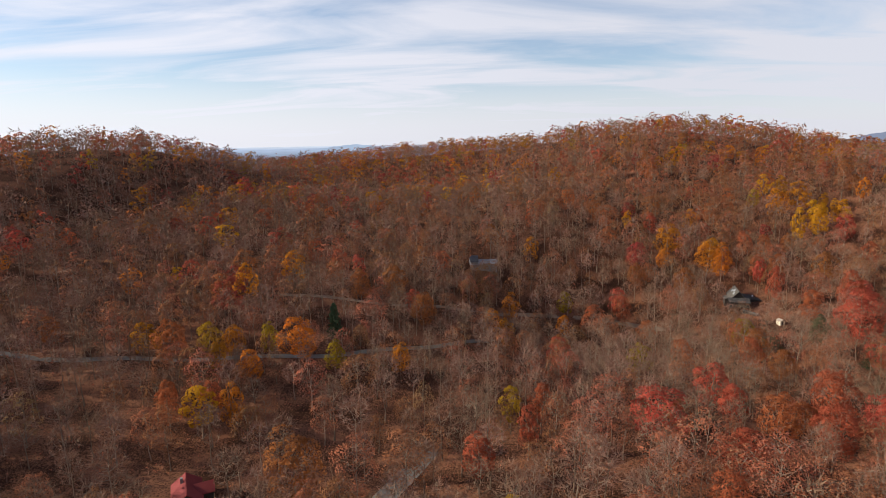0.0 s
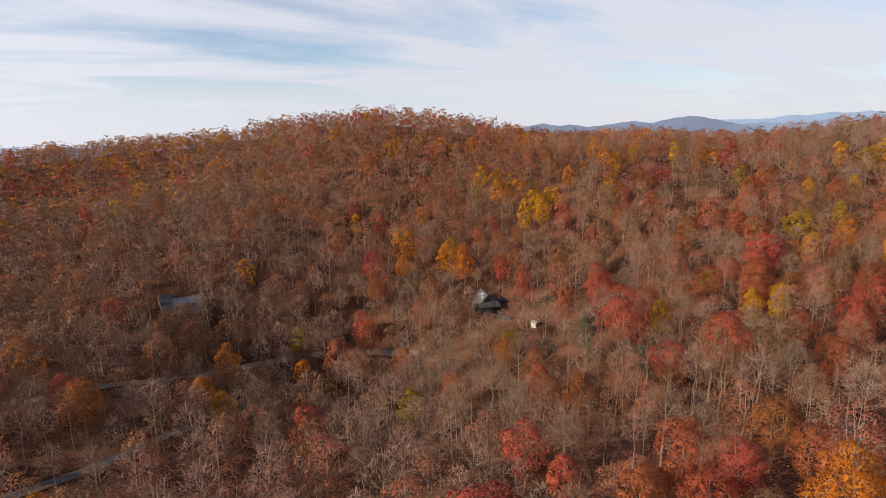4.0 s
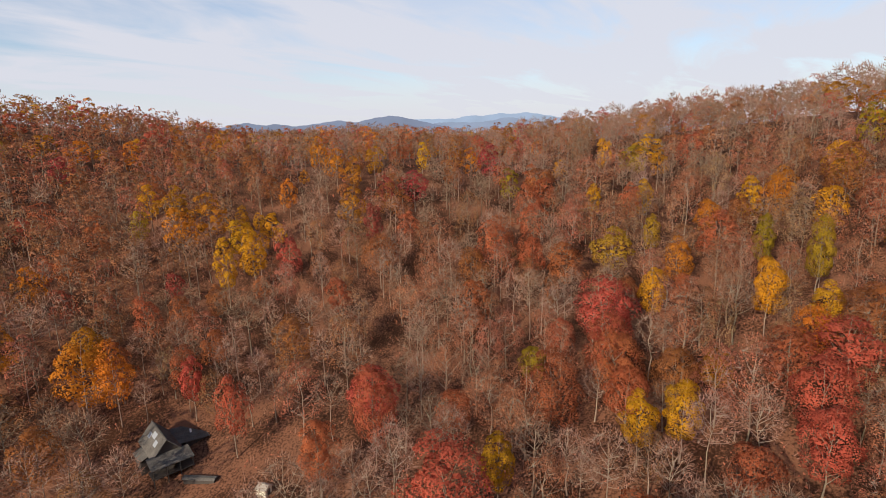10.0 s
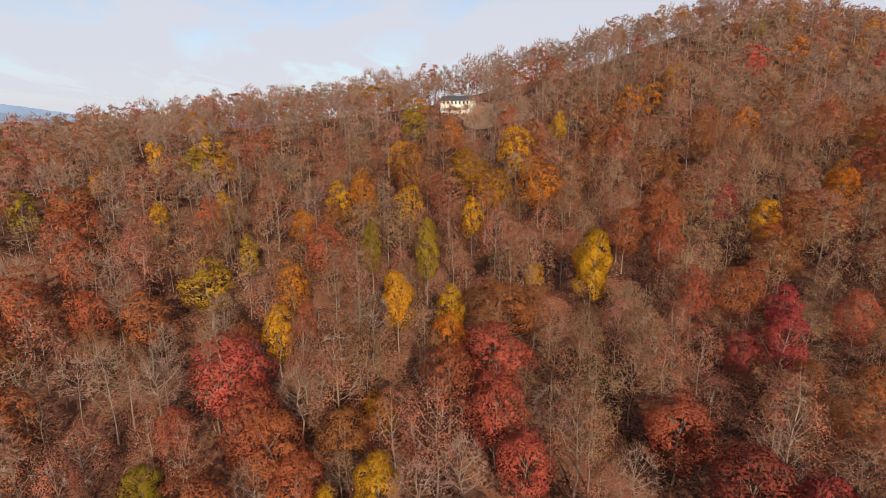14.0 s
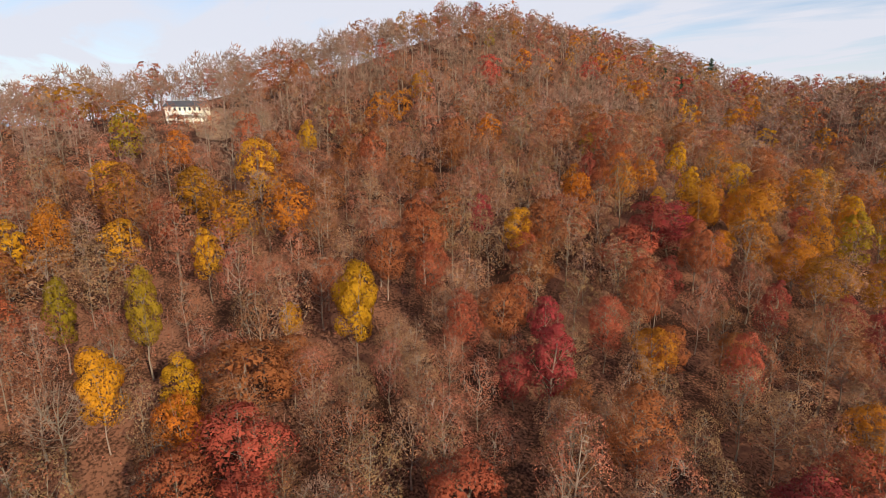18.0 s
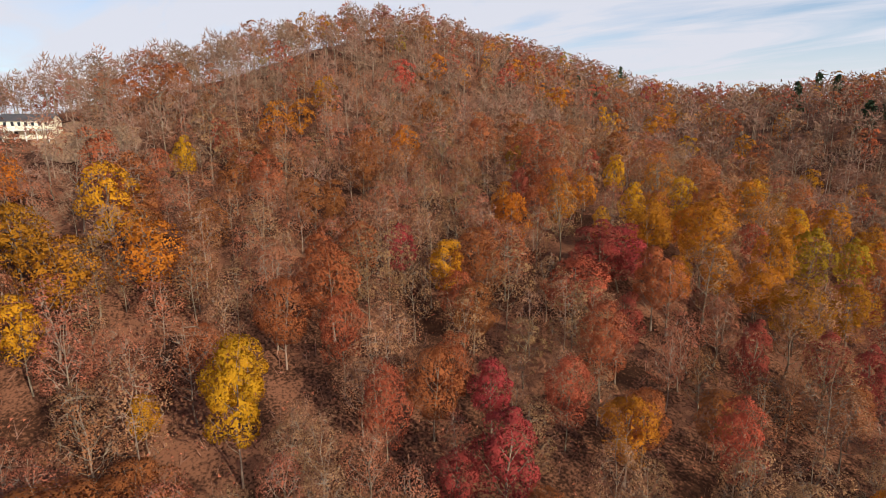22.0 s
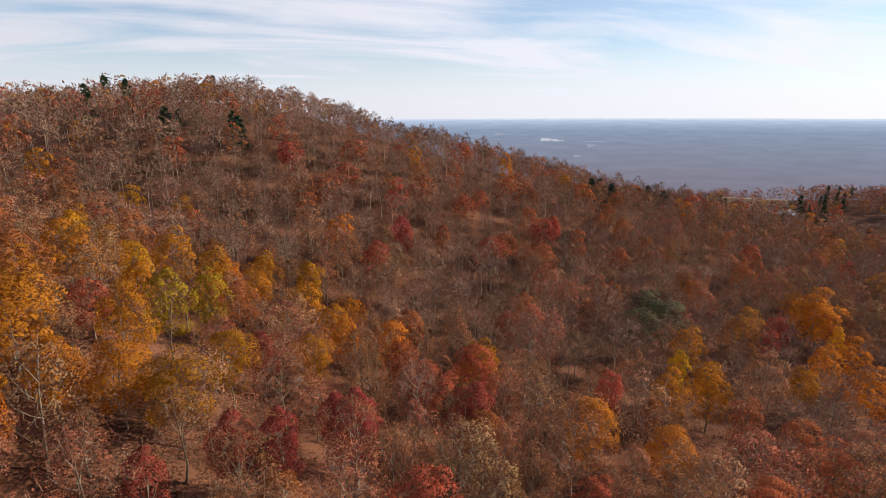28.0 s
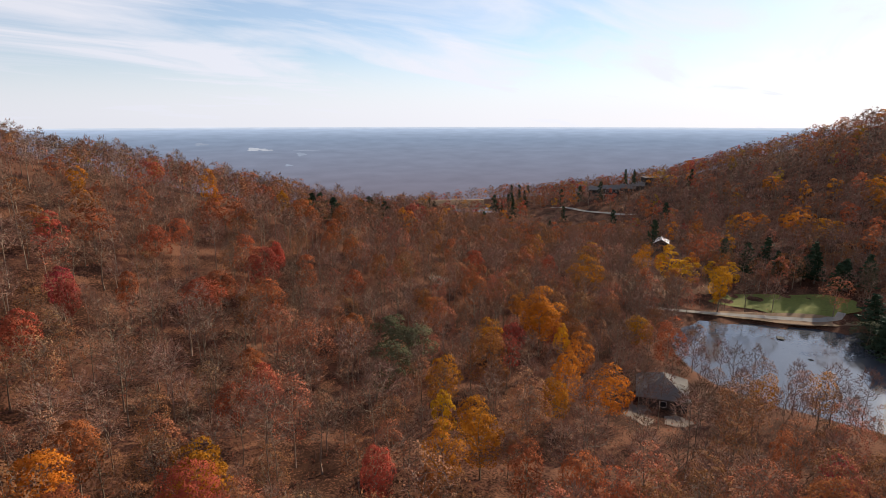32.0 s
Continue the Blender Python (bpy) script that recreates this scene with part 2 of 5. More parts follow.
def grid_mesh(name, X, Y, Z, mat):
    rows, cols = X.shape
    me = bpy.data.meshes.new(name)
    co = np.stack([X, Y, Z], -1).reshape(-1, 3)
    i = np.arange(rows * cols).reshape(rows, cols)
    q = np.stack([i[:-1, :-1], i[:-1, 1:], i[1:, 1:], i[1:, :-1]], -1).reshape(-1, 4)
    fill_mesh(me, co, q)
    me.polygons.foreach_set("use_smooth", np.ones(len(q), bool))
    me.materials.append(mat)
    return me


def fill_mesh(me, co, faces):
    k = faces.shape[1]
    me.vertices.add(len(co))
    me.vertices.foreach_set("co", np.ascontiguousarray(co, np.float32).ravel())
    me.loops.add(faces.size)
    me.loops.foreach_set("vertex_index", np.ascontiguousarray(faces, np.int32).ravel())
    me.polygons.add(len(faces))
    me.polygons.foreach_set("loop_start", np.arange(0, faces.size, k, dtype=np.int32))
    me.update(calc_edges=True)


gx, gy = np.meshgrid(np.arange(-900, 1061, 10.0), np.arange(-900, 1061, 10.0))
tagged(new("ground", grid_mesh("ground", gx, gy, ground_z(gx, gy), LITTER)), "hillsides covered in brown fallen leaves", "ground", kind="structure")

# the hazy lowland, a bowl of distance out to the horizon
ra = np.radians(np.arange(0, 361, 3.0))
rr = np.concatenate([np.linspace(880, 2000, 12), np.linspace(2100, 4700, 27)])
RA, RR = np.meshgrid(ra, rr)
dip = np.radians(np.interp(rr, [880, 1300, 2200, 3000, 4000, 4700], [16, 10.5, 6.0, 3.4, 1.5, 0.75]))[:, None]
# painted haze: a glow that runs from dull violet to sky colour with distance
HAZE = bpy.data.materials.new("distance_haze")
HAZE.use_nodes = True
hn, hl = HAZE.node_tree.nodes, HAZE.node_tree.links
hn.clear()
ho = hn.new("ShaderNodeOutputMaterial")
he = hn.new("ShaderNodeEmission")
hc = hn.new("ShaderNodeTexCoord")
hm = hn.new("ShaderNodeMapping")
hm.inputs["Scale"].default_value = (0.0045, 0.0045, 0.0)
hnz = hn.new("ShaderNodeTexNoise")
hnz.inputs["Scale"].default_value, hnz.inputs["Detail"].default_value = 1.6, 6
hl.new(hc.outputs["Object"], hm.inputs["Vector"])
hl.new(hm.outputs[0], hnz.inputs["Vector"])
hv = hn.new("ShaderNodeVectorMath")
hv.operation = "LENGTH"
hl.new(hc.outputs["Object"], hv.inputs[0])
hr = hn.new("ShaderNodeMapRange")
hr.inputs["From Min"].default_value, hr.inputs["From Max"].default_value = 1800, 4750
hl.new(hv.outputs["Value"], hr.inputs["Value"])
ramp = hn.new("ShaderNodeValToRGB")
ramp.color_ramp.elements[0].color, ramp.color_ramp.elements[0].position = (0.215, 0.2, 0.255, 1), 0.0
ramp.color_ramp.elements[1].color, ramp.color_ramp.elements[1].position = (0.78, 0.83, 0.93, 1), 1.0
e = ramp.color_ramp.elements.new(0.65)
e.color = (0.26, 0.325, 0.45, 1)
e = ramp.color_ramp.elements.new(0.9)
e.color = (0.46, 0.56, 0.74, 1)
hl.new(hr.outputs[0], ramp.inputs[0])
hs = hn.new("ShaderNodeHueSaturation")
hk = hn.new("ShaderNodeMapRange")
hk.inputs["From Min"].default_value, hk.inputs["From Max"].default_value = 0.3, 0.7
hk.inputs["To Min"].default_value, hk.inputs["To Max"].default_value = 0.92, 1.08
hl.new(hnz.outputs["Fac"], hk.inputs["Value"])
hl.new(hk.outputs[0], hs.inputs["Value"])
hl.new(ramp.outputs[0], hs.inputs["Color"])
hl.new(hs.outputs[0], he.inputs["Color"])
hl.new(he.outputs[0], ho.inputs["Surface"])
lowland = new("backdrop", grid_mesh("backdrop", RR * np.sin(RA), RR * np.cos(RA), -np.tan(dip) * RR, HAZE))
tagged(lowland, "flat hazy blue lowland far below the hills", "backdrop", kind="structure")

ROADS = [([(-190, 172), (-123, 170), (-91, 171), (-62, 175), (-30, 183), (-8, 191), (19, 211)], 2.6),
         ([(-71, 227), (-38, 223), (-18, 227), (28, 243), (55, 252), (74, 246), (94, 227)], 3.2),
         ([(-108, -38), (-118.6, -17.2), (-132.5, 8.2), (-143.8, 28.4), (-153, 29)], 4.0)]



# ---- buildings, roads and water ----
def part(name, bm, mat, parent=None, label=""):
    me = bpy.data.meshes.new(name)
    bm.to_mesh(me)
    bm.free()
    me.materials.append(mat)
    ob = new(name, me)
    if parent:
        ob.parent = parent
    return tagged(ob, label)


def box(bm, x0, y0, z0, x1, y1, z1):
    v = [bm.verts.new(c) for c in ((x0, y0, z0), (x1, y0, z0), (x1, y1, z0), (x0, y1, z0), (x0, y0, z1), (x1, y0, z1), (x1, y1, z1), (x0, y1, z1))]
    for f in ((0, 3, 2, 1), (4, 5, 6, 7), (0, 1, 5, 4), (1, 2, 6, 5), (2, 3, 7, 6), (3, 0, 4, 7)):
        bm.faces.new([v[i] for i in f])
    return bm


def solid(bottom, top):
    """A closed solid between two outlines of the same number of corners."""
    bm = bmesh.new()
    a, b = [bm.verts.new(c) for c in bottom], [bm.verts.new(c) for c in top]
    n = len(a)
    bm.faces.new(a[::-1])
    bm.faces.new(b)
    for i in range(n):
        bm.faces.new((a[i], a[(i + 1) % n], b[(i + 1) % n], b[i]))
    bmesh.ops.recalc_face_normals(bm, faces=bm.faces)
    return bm


def thing(name, x, y, turn, label, category, group="", z=None, sink=0.0):
    ob = new(name)
    ob.empty_display_size = 1
    ob.matrix_world = pose(x, y, float(ground_z(x, y)) - sink if z is None else z, 0, 0, turn)
    return tagged(ob, label, category, group)


def gable_roof(parent, mat, x0, x1, y0, y1, eaves, ridge, over=0.5, thick=0.2, name="roof"):
    """Two slopes with the ridge along y, each a slab of its own, with a ridge cap."""
    xm = (x0 + x1) / 2
    rise = (ridge - eaves) / ((x1 - x0) / 2)
    for s, xe in ((-1, x0 - over), (1, x1 + over)):
        ze = eaves - over * rise
        low = [(xe, y0 - over, ze), (xm, y0 - over, ridge), (xm, y1 + over, ridge), (xe, y1 + over, ze)]
        part(name, solid(low, [(x, y, z + thick) for x, y, z in low]), mat, parent)
    part("ridge_cap", box(bmesh.new(), xm - 0.15, y0 - over - 0.02, ridge + thick - 0.03, xm + 0.15, y1 + over + 0.02, ridge + thick + 0.08), mat, parent)


def gable_walls(parent, mat, x0, x1, y0, y1, eaves, ridge, base=-3.0):
    xm = (x0 + x1) / 2
    a = [(x0, y0, base), (x1, y0, base), (x1, y0, eaves), (xm, y0, ridge), (x0, y0, eaves)]
    part("wall", solid(a, [(x, y1, z) for x, _, z in a]), mat, parent)


def window_on(parent, x, y, z, w, h, nx, ny):
    """A framed window whose outward side looks along (nx, ny), one of the four sides."""
    frame_ob = bmesh.new()
    d = 0.06
    if ny:
        box(frame_ob, x - w / 2 - 0.09, min(y, y + ny * d), z - 0.09, x + w / 2 + 0.09, max(y, y + ny * d), z + h + 0.09)
        pane = box(bmesh.new(), x - w / 2, min(y, y + ny * (d + 0.015)), z, x + w / 2, max(y, y + ny * (d + 0.015)), z + h)
    else:
        box(frame_ob, min(x, x + nx * d), y - w / 2 - 0.09, z - 0.09, max(x, x + nx * d), y + w / 2 + 0.09, z + h + 0.09)
        pane = box(bmesh.new(), min(x, x + nx * (d + 0.015)), y - w / 2, z, max(x, x + nx * (d + 0.015)), y + w / 2, z + h)
    fr = part("window", frame_ob, TRIMWHITE, parent)
    part("pane", pane, GLASS, fr)


SHINGLE = material("weathered_shingles", (0.2, 0.175, 0.145), 0.9, 0.35, 0.5, 6.0, 0.4)
DARKROOF = material("dark_shingles", (0.085, 0.08, 0.085), 0.9, 0.3, 0.5, 6.0, 0.3)
REDROOF = material("red_metal_roof", (0.27, 0.042, 0.036), 0.75, 0.15, 0.4, 4.0, 0.1)
DARKWOOD = material("dark_stained_boards", (0.07, 0.055, 0.045), 0.85, 0.3, 0.5, 7.0, 0.2)
CREAM = material("cream_siding", (0.78, 0.70, 0.52), 0.7, 0.06, 0.5, 6.0, 0.05)
TRIMWHITE = material("white_trim", (0.78, 0.77, 0.74), 0.6, 0.05, 0.5, 6.0)
GLASS = material("window_glass", (0.03, 0.035, 0.04), 0.08, 0.1, 0.5, 2.0)
GREYWOOD = material("grey_weathered_boards", (0.22, 0.21, 0.2), 0.85, 0.25, 0.5, 7.0, 0.2)
GREYROOF = material("dull_grey_metal_roof", (0.3, 0.31, 0.32), 0.6, 0.12, 0.4, 4.0)
PALEROOF = material("pale_metal_roof", (0.72, 0.71, 0.69), 0.35, 0.08, 0.4, 4.0)
STONE = material("chimney_stone", (0.3, 0.27, 0.24), 0.9, 0.3, 1.0, 6.0, 0.3)

CABINROOF = material("old_dark_shingles", (0.125, 0.108, 0.092), 0.95, 0.5, 0.5, 5.0, 0.5, gloss=0.05)
# cabin in the wood: steep main roof along y, a shed-roofed porch at its near gable, a low wing on the east
cabin = thing("cabin", 124.6, 235.4, -14, "dark weathered cabin with a steep gable among bare trees", "house", z=float(ground_z(124.6, 235.4)) + 0.5)
gable_walls(cabin, DARKWOOD, -2.7, 2.7, -4.6, 4.6, 2.3, 5.3)
gable_roof(cabin, CABINROOF, -2.7, 2.7, -4.6, 4.6, 2.3, 5.3, 0.5)
part("wing_wall", box(bmesh.new(), 2.75, -2.2, -3, 8.6, 4.4, 1.5), DARKWOOD, cabin)
low = [(2.72, -2.7, 2.1), (9.2, -2.7, 1.45), (9.2, 5.0, 1.45), (2.72, 5.0, 2.1)]
part("wing_roof", solid(low, [(x, y, z + 0.16) for x, y, z in low]), CABINROOF, cabin)
for ry in (-1.2, 0.7, 2.6, 4.4):
    low = [(2.74, ry - 0.05, 2.262), (9.15, ry - 0.05, 1.612), (9.15, ry + 0.05, 1.612), (2.74, ry + 0.05, 2.262)]
    part("batten", solid(low, [(x, y, z + 0.06) for x, y, z in low]), CABINROOF, cabin)
low = [(-4.2, -8.3, 1.5), (4.0, -8.3, 1.5), (4.0, -4.65, 2.5), (-4.2, -4.65, 2.5)]
part("porch_roof", solid(low, [(x, y, z + 0.15) for x, y, z in low]), CABINROOF, cabin)
for px in (-3.9, -1.3, 1.2, 3.7):
    part("porch_post", box(bmesh.new(), px - 0.09, -8.15, -2.5, px + 0.09, -7.97, 1.55), DARKWOOD, cabin)
part("porch_floor", box(bmesh.new(), -4.1, -8.2, -0.5, 3.9, -4.65, -0.3), DARKWOOD, cabin)
low = [(-5.0, -2.4, 1.0), (-2.75, -2.4, 1.95), (-2.75, 2.6, 1.95), (-5.0, 2.6, 1.0)]
part("lean_to_roof", solid(low, [(x, y, z + 0.14) for x, y, z in low]), CABINROOF, cabin)
part("lean_to_wall", box(bmesh.new(), -4.7, -2.1, -3, -2.75, 2.3, 0.95), DARKWOOD, cabin)
for k, (sy, sz, ln) in enumerate(((-2.9, 0.25, 1.5), (-0.8, 0.5, 1.9), (1.4, 0.3, 1.3))):   # pale patches where the shingles were mended
    low = [(-2.5 + 2.5 * sz, sy, 2.76 + 2.78 * sz), (-2.5 + 2.5 * sz + 0.8, sy, 3.65 + 2.78 * sz), (-2.5 + 2.5 * sz + 0.8, sy + ln, 3.65 + 2.78 * sz), (-2.5 + 2.5 * sz, sy + ln, 2.76 + 2.78 * sz)]
    part("patch", solid(low, [(x - 0.02, y, z + 0.03) for x, y, z in low]), GREYROOF, cabin)
part("flue", box(bmesh.new(), 6.2, 0.8, 1.4, 6.55, 1.15, 2.7), TRIMWHITE, cabin)
window_on(cabin, 0.0, -4.6, 0.6, 1.1, 1.1, 0, -1)
window_on(cabin, -2.7, 3.5, 0.7, 0.9, 1.0, -1, 0)
woodpile = thing("woodpile", 124.5, 222.0, -62, "long dark tarpaulin-covered woodpile beside the cabin", "woodpile")
part("logs", box(bmesh.new(), -3.2, -0.6, -0.3, 3.2, 0.6, 0.9), DARKWOOD, woodpile)
low = [(-3.4, -0.8, 0.9), (3.4, -0.8, 0.9), (3.4, 0.8, 0.9), (-3.4, 0.8, 0.9)]
part("cover", solid(low, [(x, y * 0.5, 1.25) for x, y, z in low]), CABINROOF, woodpile)

# small white pump house
hut = thing("pump_house", 128.1, 206.8, 12, "small white pump house with a tan roof in the clearing", "shed", z=float(ground_z(128.1, 206.8)) + 0.1)
hut.scale = (0.95, 0.95, 1.0)
gable_walls(hut, CREAM, -1.0, 1.0, -1.1, 1.1, 1.5, 2.0, -1.0)
gable_roof(hut, GRAVEL, -1.0, 1.0, -1.1, 1.1, 1.5, 2.0, 0.2, 0.08)
part("door", box(bmesh.new(), -0.4, -1.14, -0.2, 0.4, -1.1, 1.35), DARKWOOD, hut)

# house with a red metal roof
redhouse = thing("red_roof_house", -54.4, 110.3, 28, "house with a red metal cross-gabled roof by the road", "house", z=float(ground_z(-54.4, 110.3)) + 0.3)
redhouse.scale = (0.74, 0.74, 0.74)
gable_walls(redhouse, DARKWOOD, -4.0, 4.0, -6.0, 6.0, 3.0, 5.8)
gable_roof(redhouse, REDROOF, -4.0, 4.0, -6.0, 6.0, 3.0, 5.8, 0.6)
low = [(3.2, -3.4, 2.9), (8.0, -3.4, 2.9), (8.0, 0.0, 5.0), (2.0, 0.0, 5.0)]
part("wing_roof", solid(low, [(x, y, z + 0.18) for x, y, z in low]), REDROOF, redhouse)
low = [(2.0, 0.02, 5.0), (8.0, 0.02, 5.0), (8.0, 3.4, 2.9), (3.2, 3.4, 2.9)]
part("wing_roof", solid(low, [(x, y, z + 0.18) for x, y, z in low]), REDROOF, redhouse)
part("wing_wall", box(bmesh.new(), 4.0, -2.9, -3, 7.5, 2.9, 2.9), DARKWOOD, redhouse)
for wx in (-2.0, 2.0):
    window_on(redhouse, wx, -6.0, 0.9, 1.1, 1.3, 0, -1)
part("chimney", box(bmesh.new(), -1.6, 2.0, 3.5, -0.8, 2.8, 6.8), STONE, redhouse)

# cream house on the ridge; its front (-x side) looks down into the valley
villa = thing("ridge_house", 329.3, 88.4, -33, "long cream two-storey house with dark roof on the ridge", "house", z=float(ground_z(325, 89.5)) + 0.4)
villa.scale = (0.8, 0.74, 0.9)
gable_walls(villa, CREAM, -3.6, 4.4, -9.0, 9.0, 5.6, 7.3, -4)
gable_roof(villa, DARKROOF, -3.6, 4.4, -9.0, 9.0, 5.6, 7.3, 0.5)
for wy in (-7.2, -4.9, -2.6, -0.3, 2.0, 4.3, 6.8):
    window_on(villa, -3.6, wy, 3.9, 1.0, 1.25, -1, 0)
for wy in (-6.5, -3.2, 0.2, 3.6):
    window_on(villa, -3.6, wy, 0.5, 1.7, 1.7, -1, 0)
part("deck", box(bmesh.new(), -7.2, -9.0, 2.45, -3.65, 7.0, 2.7), TRIMWHITE, villa)
part("deck_roof", box(bmesh.new(), -6.8, -9.0, 3.0, -3.7, -3.6, 3.2), CREAM, villa)
for py in (-8.8, -5.0, -1.2, 2.6, 6.6):
    part("deck_post", box(bmesh.new(), -7.1, py - 0.12, -4.5, -6.86, py + 0.12, 2.45), TRIMWHITE, villa)
part("deck_rail", box(bmesh.new(), -7.18, -3.5, 3.5, -7.08, 7.0, 3.6), TRIMWHITE, villa)
for k in range(22):
    part("baluster", box(bmesh.new(), -7.15, -3.4 + k * 0.48, 2.7, -7.11, -3.36 + k * 0.48, 3.5), TRIMWHITE, villa)
part("lower_wall", box(bmesh.new(), -4.4, -9.0, -5.0, -3.62, 2.0, 2.4), CREAM, villa)
part("chimney", box(bmesh.new(), 1.0, 4.0, 5.8, 2.0, 5.0, 8.6), STONE, villa)

# hip-roofed house by the pond
HIPROOF = material("light_brown_shingles", (0.2, 0.17, 0.14), 0.9, 0.25, 0.5, 6.0, 0.3)
hip = thing("hip_roof_house", -29.0, 1.8, 24, "grey hip-roofed house beside the pond", "house", z=float(ground_z(-29, 1.8)) + 0.4)
hip.scale = (1.25, 1.25, 1.25)
part("wall", box(bmesh.new(), -5.6, -5.2, -3, 5.6, 5.2, 2.9), DARKWOOD, hip)
ring = [(-6.4, -6.0, 2.8), (6.4, -6.0, 2.8), (6.4, 6.0, 2.8), (-6.4, 6.0, 2.8)]
for a, c, t0, t1 in ((0, 1, -0.8, 0.8), (1, 2, 0.8, 0.8), (2, 3, 0.8, -0.8), (3, 0, -0.8, -0.8)):
    low = [ring[a], ring[c], (t1, 0, 6.4), (t0, 0, 6.4)]
    if t0 == t1:
        low = [ring[a], ring[c], (t1, 0, 6.4)]
    part("roof", solid(low, [(x, y, z + 0.2) for x, y, z in low]), HIPROOF, hip)
part("hip_cap", box(bmesh.new(), -0.9, -0.14, 6.5, 0.9, 0.14, 6.72), HIPROOF, hip)
window_on(hip, 0, -5.2, 0.8, 1.4, 1.3, 0, -1)
window_on(hip, 5.6, 0, 0.8, 1.4, 1.3, 1, 0)

# long grey house half hidden in the wood under the north hill
grey = thing("grey_house", 17.4, 278.5, 96, "long grey house with a pale metal roof among bare trees", "house", z=float(ground_z(17.4, 278)) + 0.4)
gable_walls(grey, GREYWOOD, -2.8, 2.8, -6.6, 6.6, 2.5, 3.9)
gable_roof(grey, GREYROOF, -2.8, 2.8, -6.6, 6.6, 2.5, 3.9, 0.5)
gable_walls(grey, GREYWOOD, -3.2, 3.2, 3.2, 6.9, 3.9, 6.1)
gable_roof(grey, DARKROOF, -3.2, 3.2, 3.2, 6.9, 3.9, 6.1, 0.3)
part("porch_floor", box(bmesh.new(), 2.85, -6.4, -0.3, 5.2, 6.4, -0.1), GREYWOOD, grey)
for py in (-6.2, -2.1, 2.1, 6.2):
    part("porch_post", box(bmesh.new(), 5.0, py - 0.08, -2.6, 5.16, py + 0.08, 2.0), TRIMWHITE, grey)
low = [(2.85, -6.6, 2.55), (5.4, -6.6, 2.0), (5.4, 6.6, 2.0), (2.85, 6.6, 2.55)]
part("porch_roof", solid(low, [(x, y, z + 0.12) for x, y, z in low]), GREYROOF, grey)
for wy in (-4.2, -0.4, 4.6):
    window_on(grey, 2.8, wy, 0.7, 1.1, 1.2, 1, 0)
window_on(grey, 0.0, -6.6, 0.7, 1.1, 1.2, 0, -1)

# house with a bright roof on the far shore, and the long lodge on its rise
white = thing("bright_roof_house", -222, -77, 111, "small dark house with a bright pale roof", "house", z=float(ground_z(-222, -77)) + 1.5)
gable_walls(white, DARKWOOD, -4.5, 4.5, -5, 5, 3.4, 5.8)
gable_roof(white, PALEROOF, -4.5, 4.5, -5, 5, 3.4, 5.8, 0.6)
lodge = thing("lodge", -409, -201, 25, "long low dark lodge with several grey roofs on the rise", "building", z=float(ground_z(-409, -201)) + 1.0)
for y0, y1, e0, r0 in ((-26, -13, 3.4, 6.0), (-12, 4, 4.8, 7.8), (5, 19, 6.2, 9.4), (20, 27, 9.0, 12.0)):
    gable_walls(lodge, DARKWOOD, -6, 6, y0, y1, e0, r0, -6)
    gable_roof(lodge, SHINGLE, -6, 6, y0, y1, e0, r0, 0.8, 0.3)
    part("chimney", box(bmesh.new(), -1, y1 - 3, r0 - 1.5, 0.2, y1 - 1.8, r0 + 1.2), STONE, lodge)
    for wy in np.arange(y0 + 2, y1 - 1, 3.4):
        window_on(lodge, 6, float(wy), 1.2, 1.6, 1.8, 1, 0)
part("terrace", box(bmesh.new(), 6.1, -24, -6, 11, 26, -0.6), DIRT, lodge, "pale terrace along the front")
annex = thing("annex", -440, -176, 50, "brown flat-roofed annex beside the lodge", "building", z=float(ground_z(-440, -176)) + 3)
part("wall", box(bmesh.new(), -5, -10, -7, 5, 10, 4), DARKWOOD, annex)
part("roof", box(bmesh.new(), -5.6, -10.6, 4, 5.6, 10.6, 4.4), SHINGLE, annex)

# grass dam of the far pond: a bank with sloped sides
bank = [(-344, -424), (-362, -404), (-380, -384), (-398, -364)]
bm = bmesh.new()
rows_ = []
for (x, y), z in zip(bank, (-93.2, -92.6, -92.2, -91.6)):
    base = float(ground_z(x, y)) - 2
    run = (z - base) * 2.2
    rows_.append([bm.verts.new((x + ox * 0.74, y + ox * 0.67, zz)) for ox, zz in ((-run - 3, base), (-3, z), (3, z), (run + 3, base))])
for p, q in zip(rows_[:-1], rows_[1:]):
    for k in range(3):
        bm.faces.new((p[k], p[k + 1], q[k + 1], q[k]))
for end in (rows_[0], rows_[-1]):
    bm.faces.new(end)
bmesh.ops.recalc_face_normals(bm, faces=bm.faces)
me = bpy.data.meshes.new("dam")
bm.to_mesh(me)
me.materials.append(DRYGRASS)
tagged(new("dam", me), "long straw-coloured grass dam of the far pond", "dam", kind="structure")


def draped(name, X, Y, lift, mat, label, category, kind="structure"):
    return tagged(new(name, grid_mesh(name, X, Y, ground_z(X, Y) + lift, mat)), label, category, kind=kind)


def patch_at(name, cx, cy, rx, ry, turn, lift, mat, label, category, wobble=0.18, seed=0.0):
    a = np.linspace(0, 2 * np.pi, 73)
    r = np.linspace(0.02, 1, 14)
    A, Rr = np.meshgrid(a, r)
    edge = 1 + wobble * (np.sin(3 * A + seed) * 0.5 + np.sin(5 * A + 2 * seed) * 0.3 + np.sin(9 * A + seed * 3) * 0.2)
    u, v = Rr * edge * rx * np.cos(A), Rr * edge * ry * np.sin(A)
    c, s = math.cos(radians(turn)), math.sin(radians(turn))
    return draped(name, cx + u * c - v * s, cy + u * s + v * c, lift, mat, label, category)


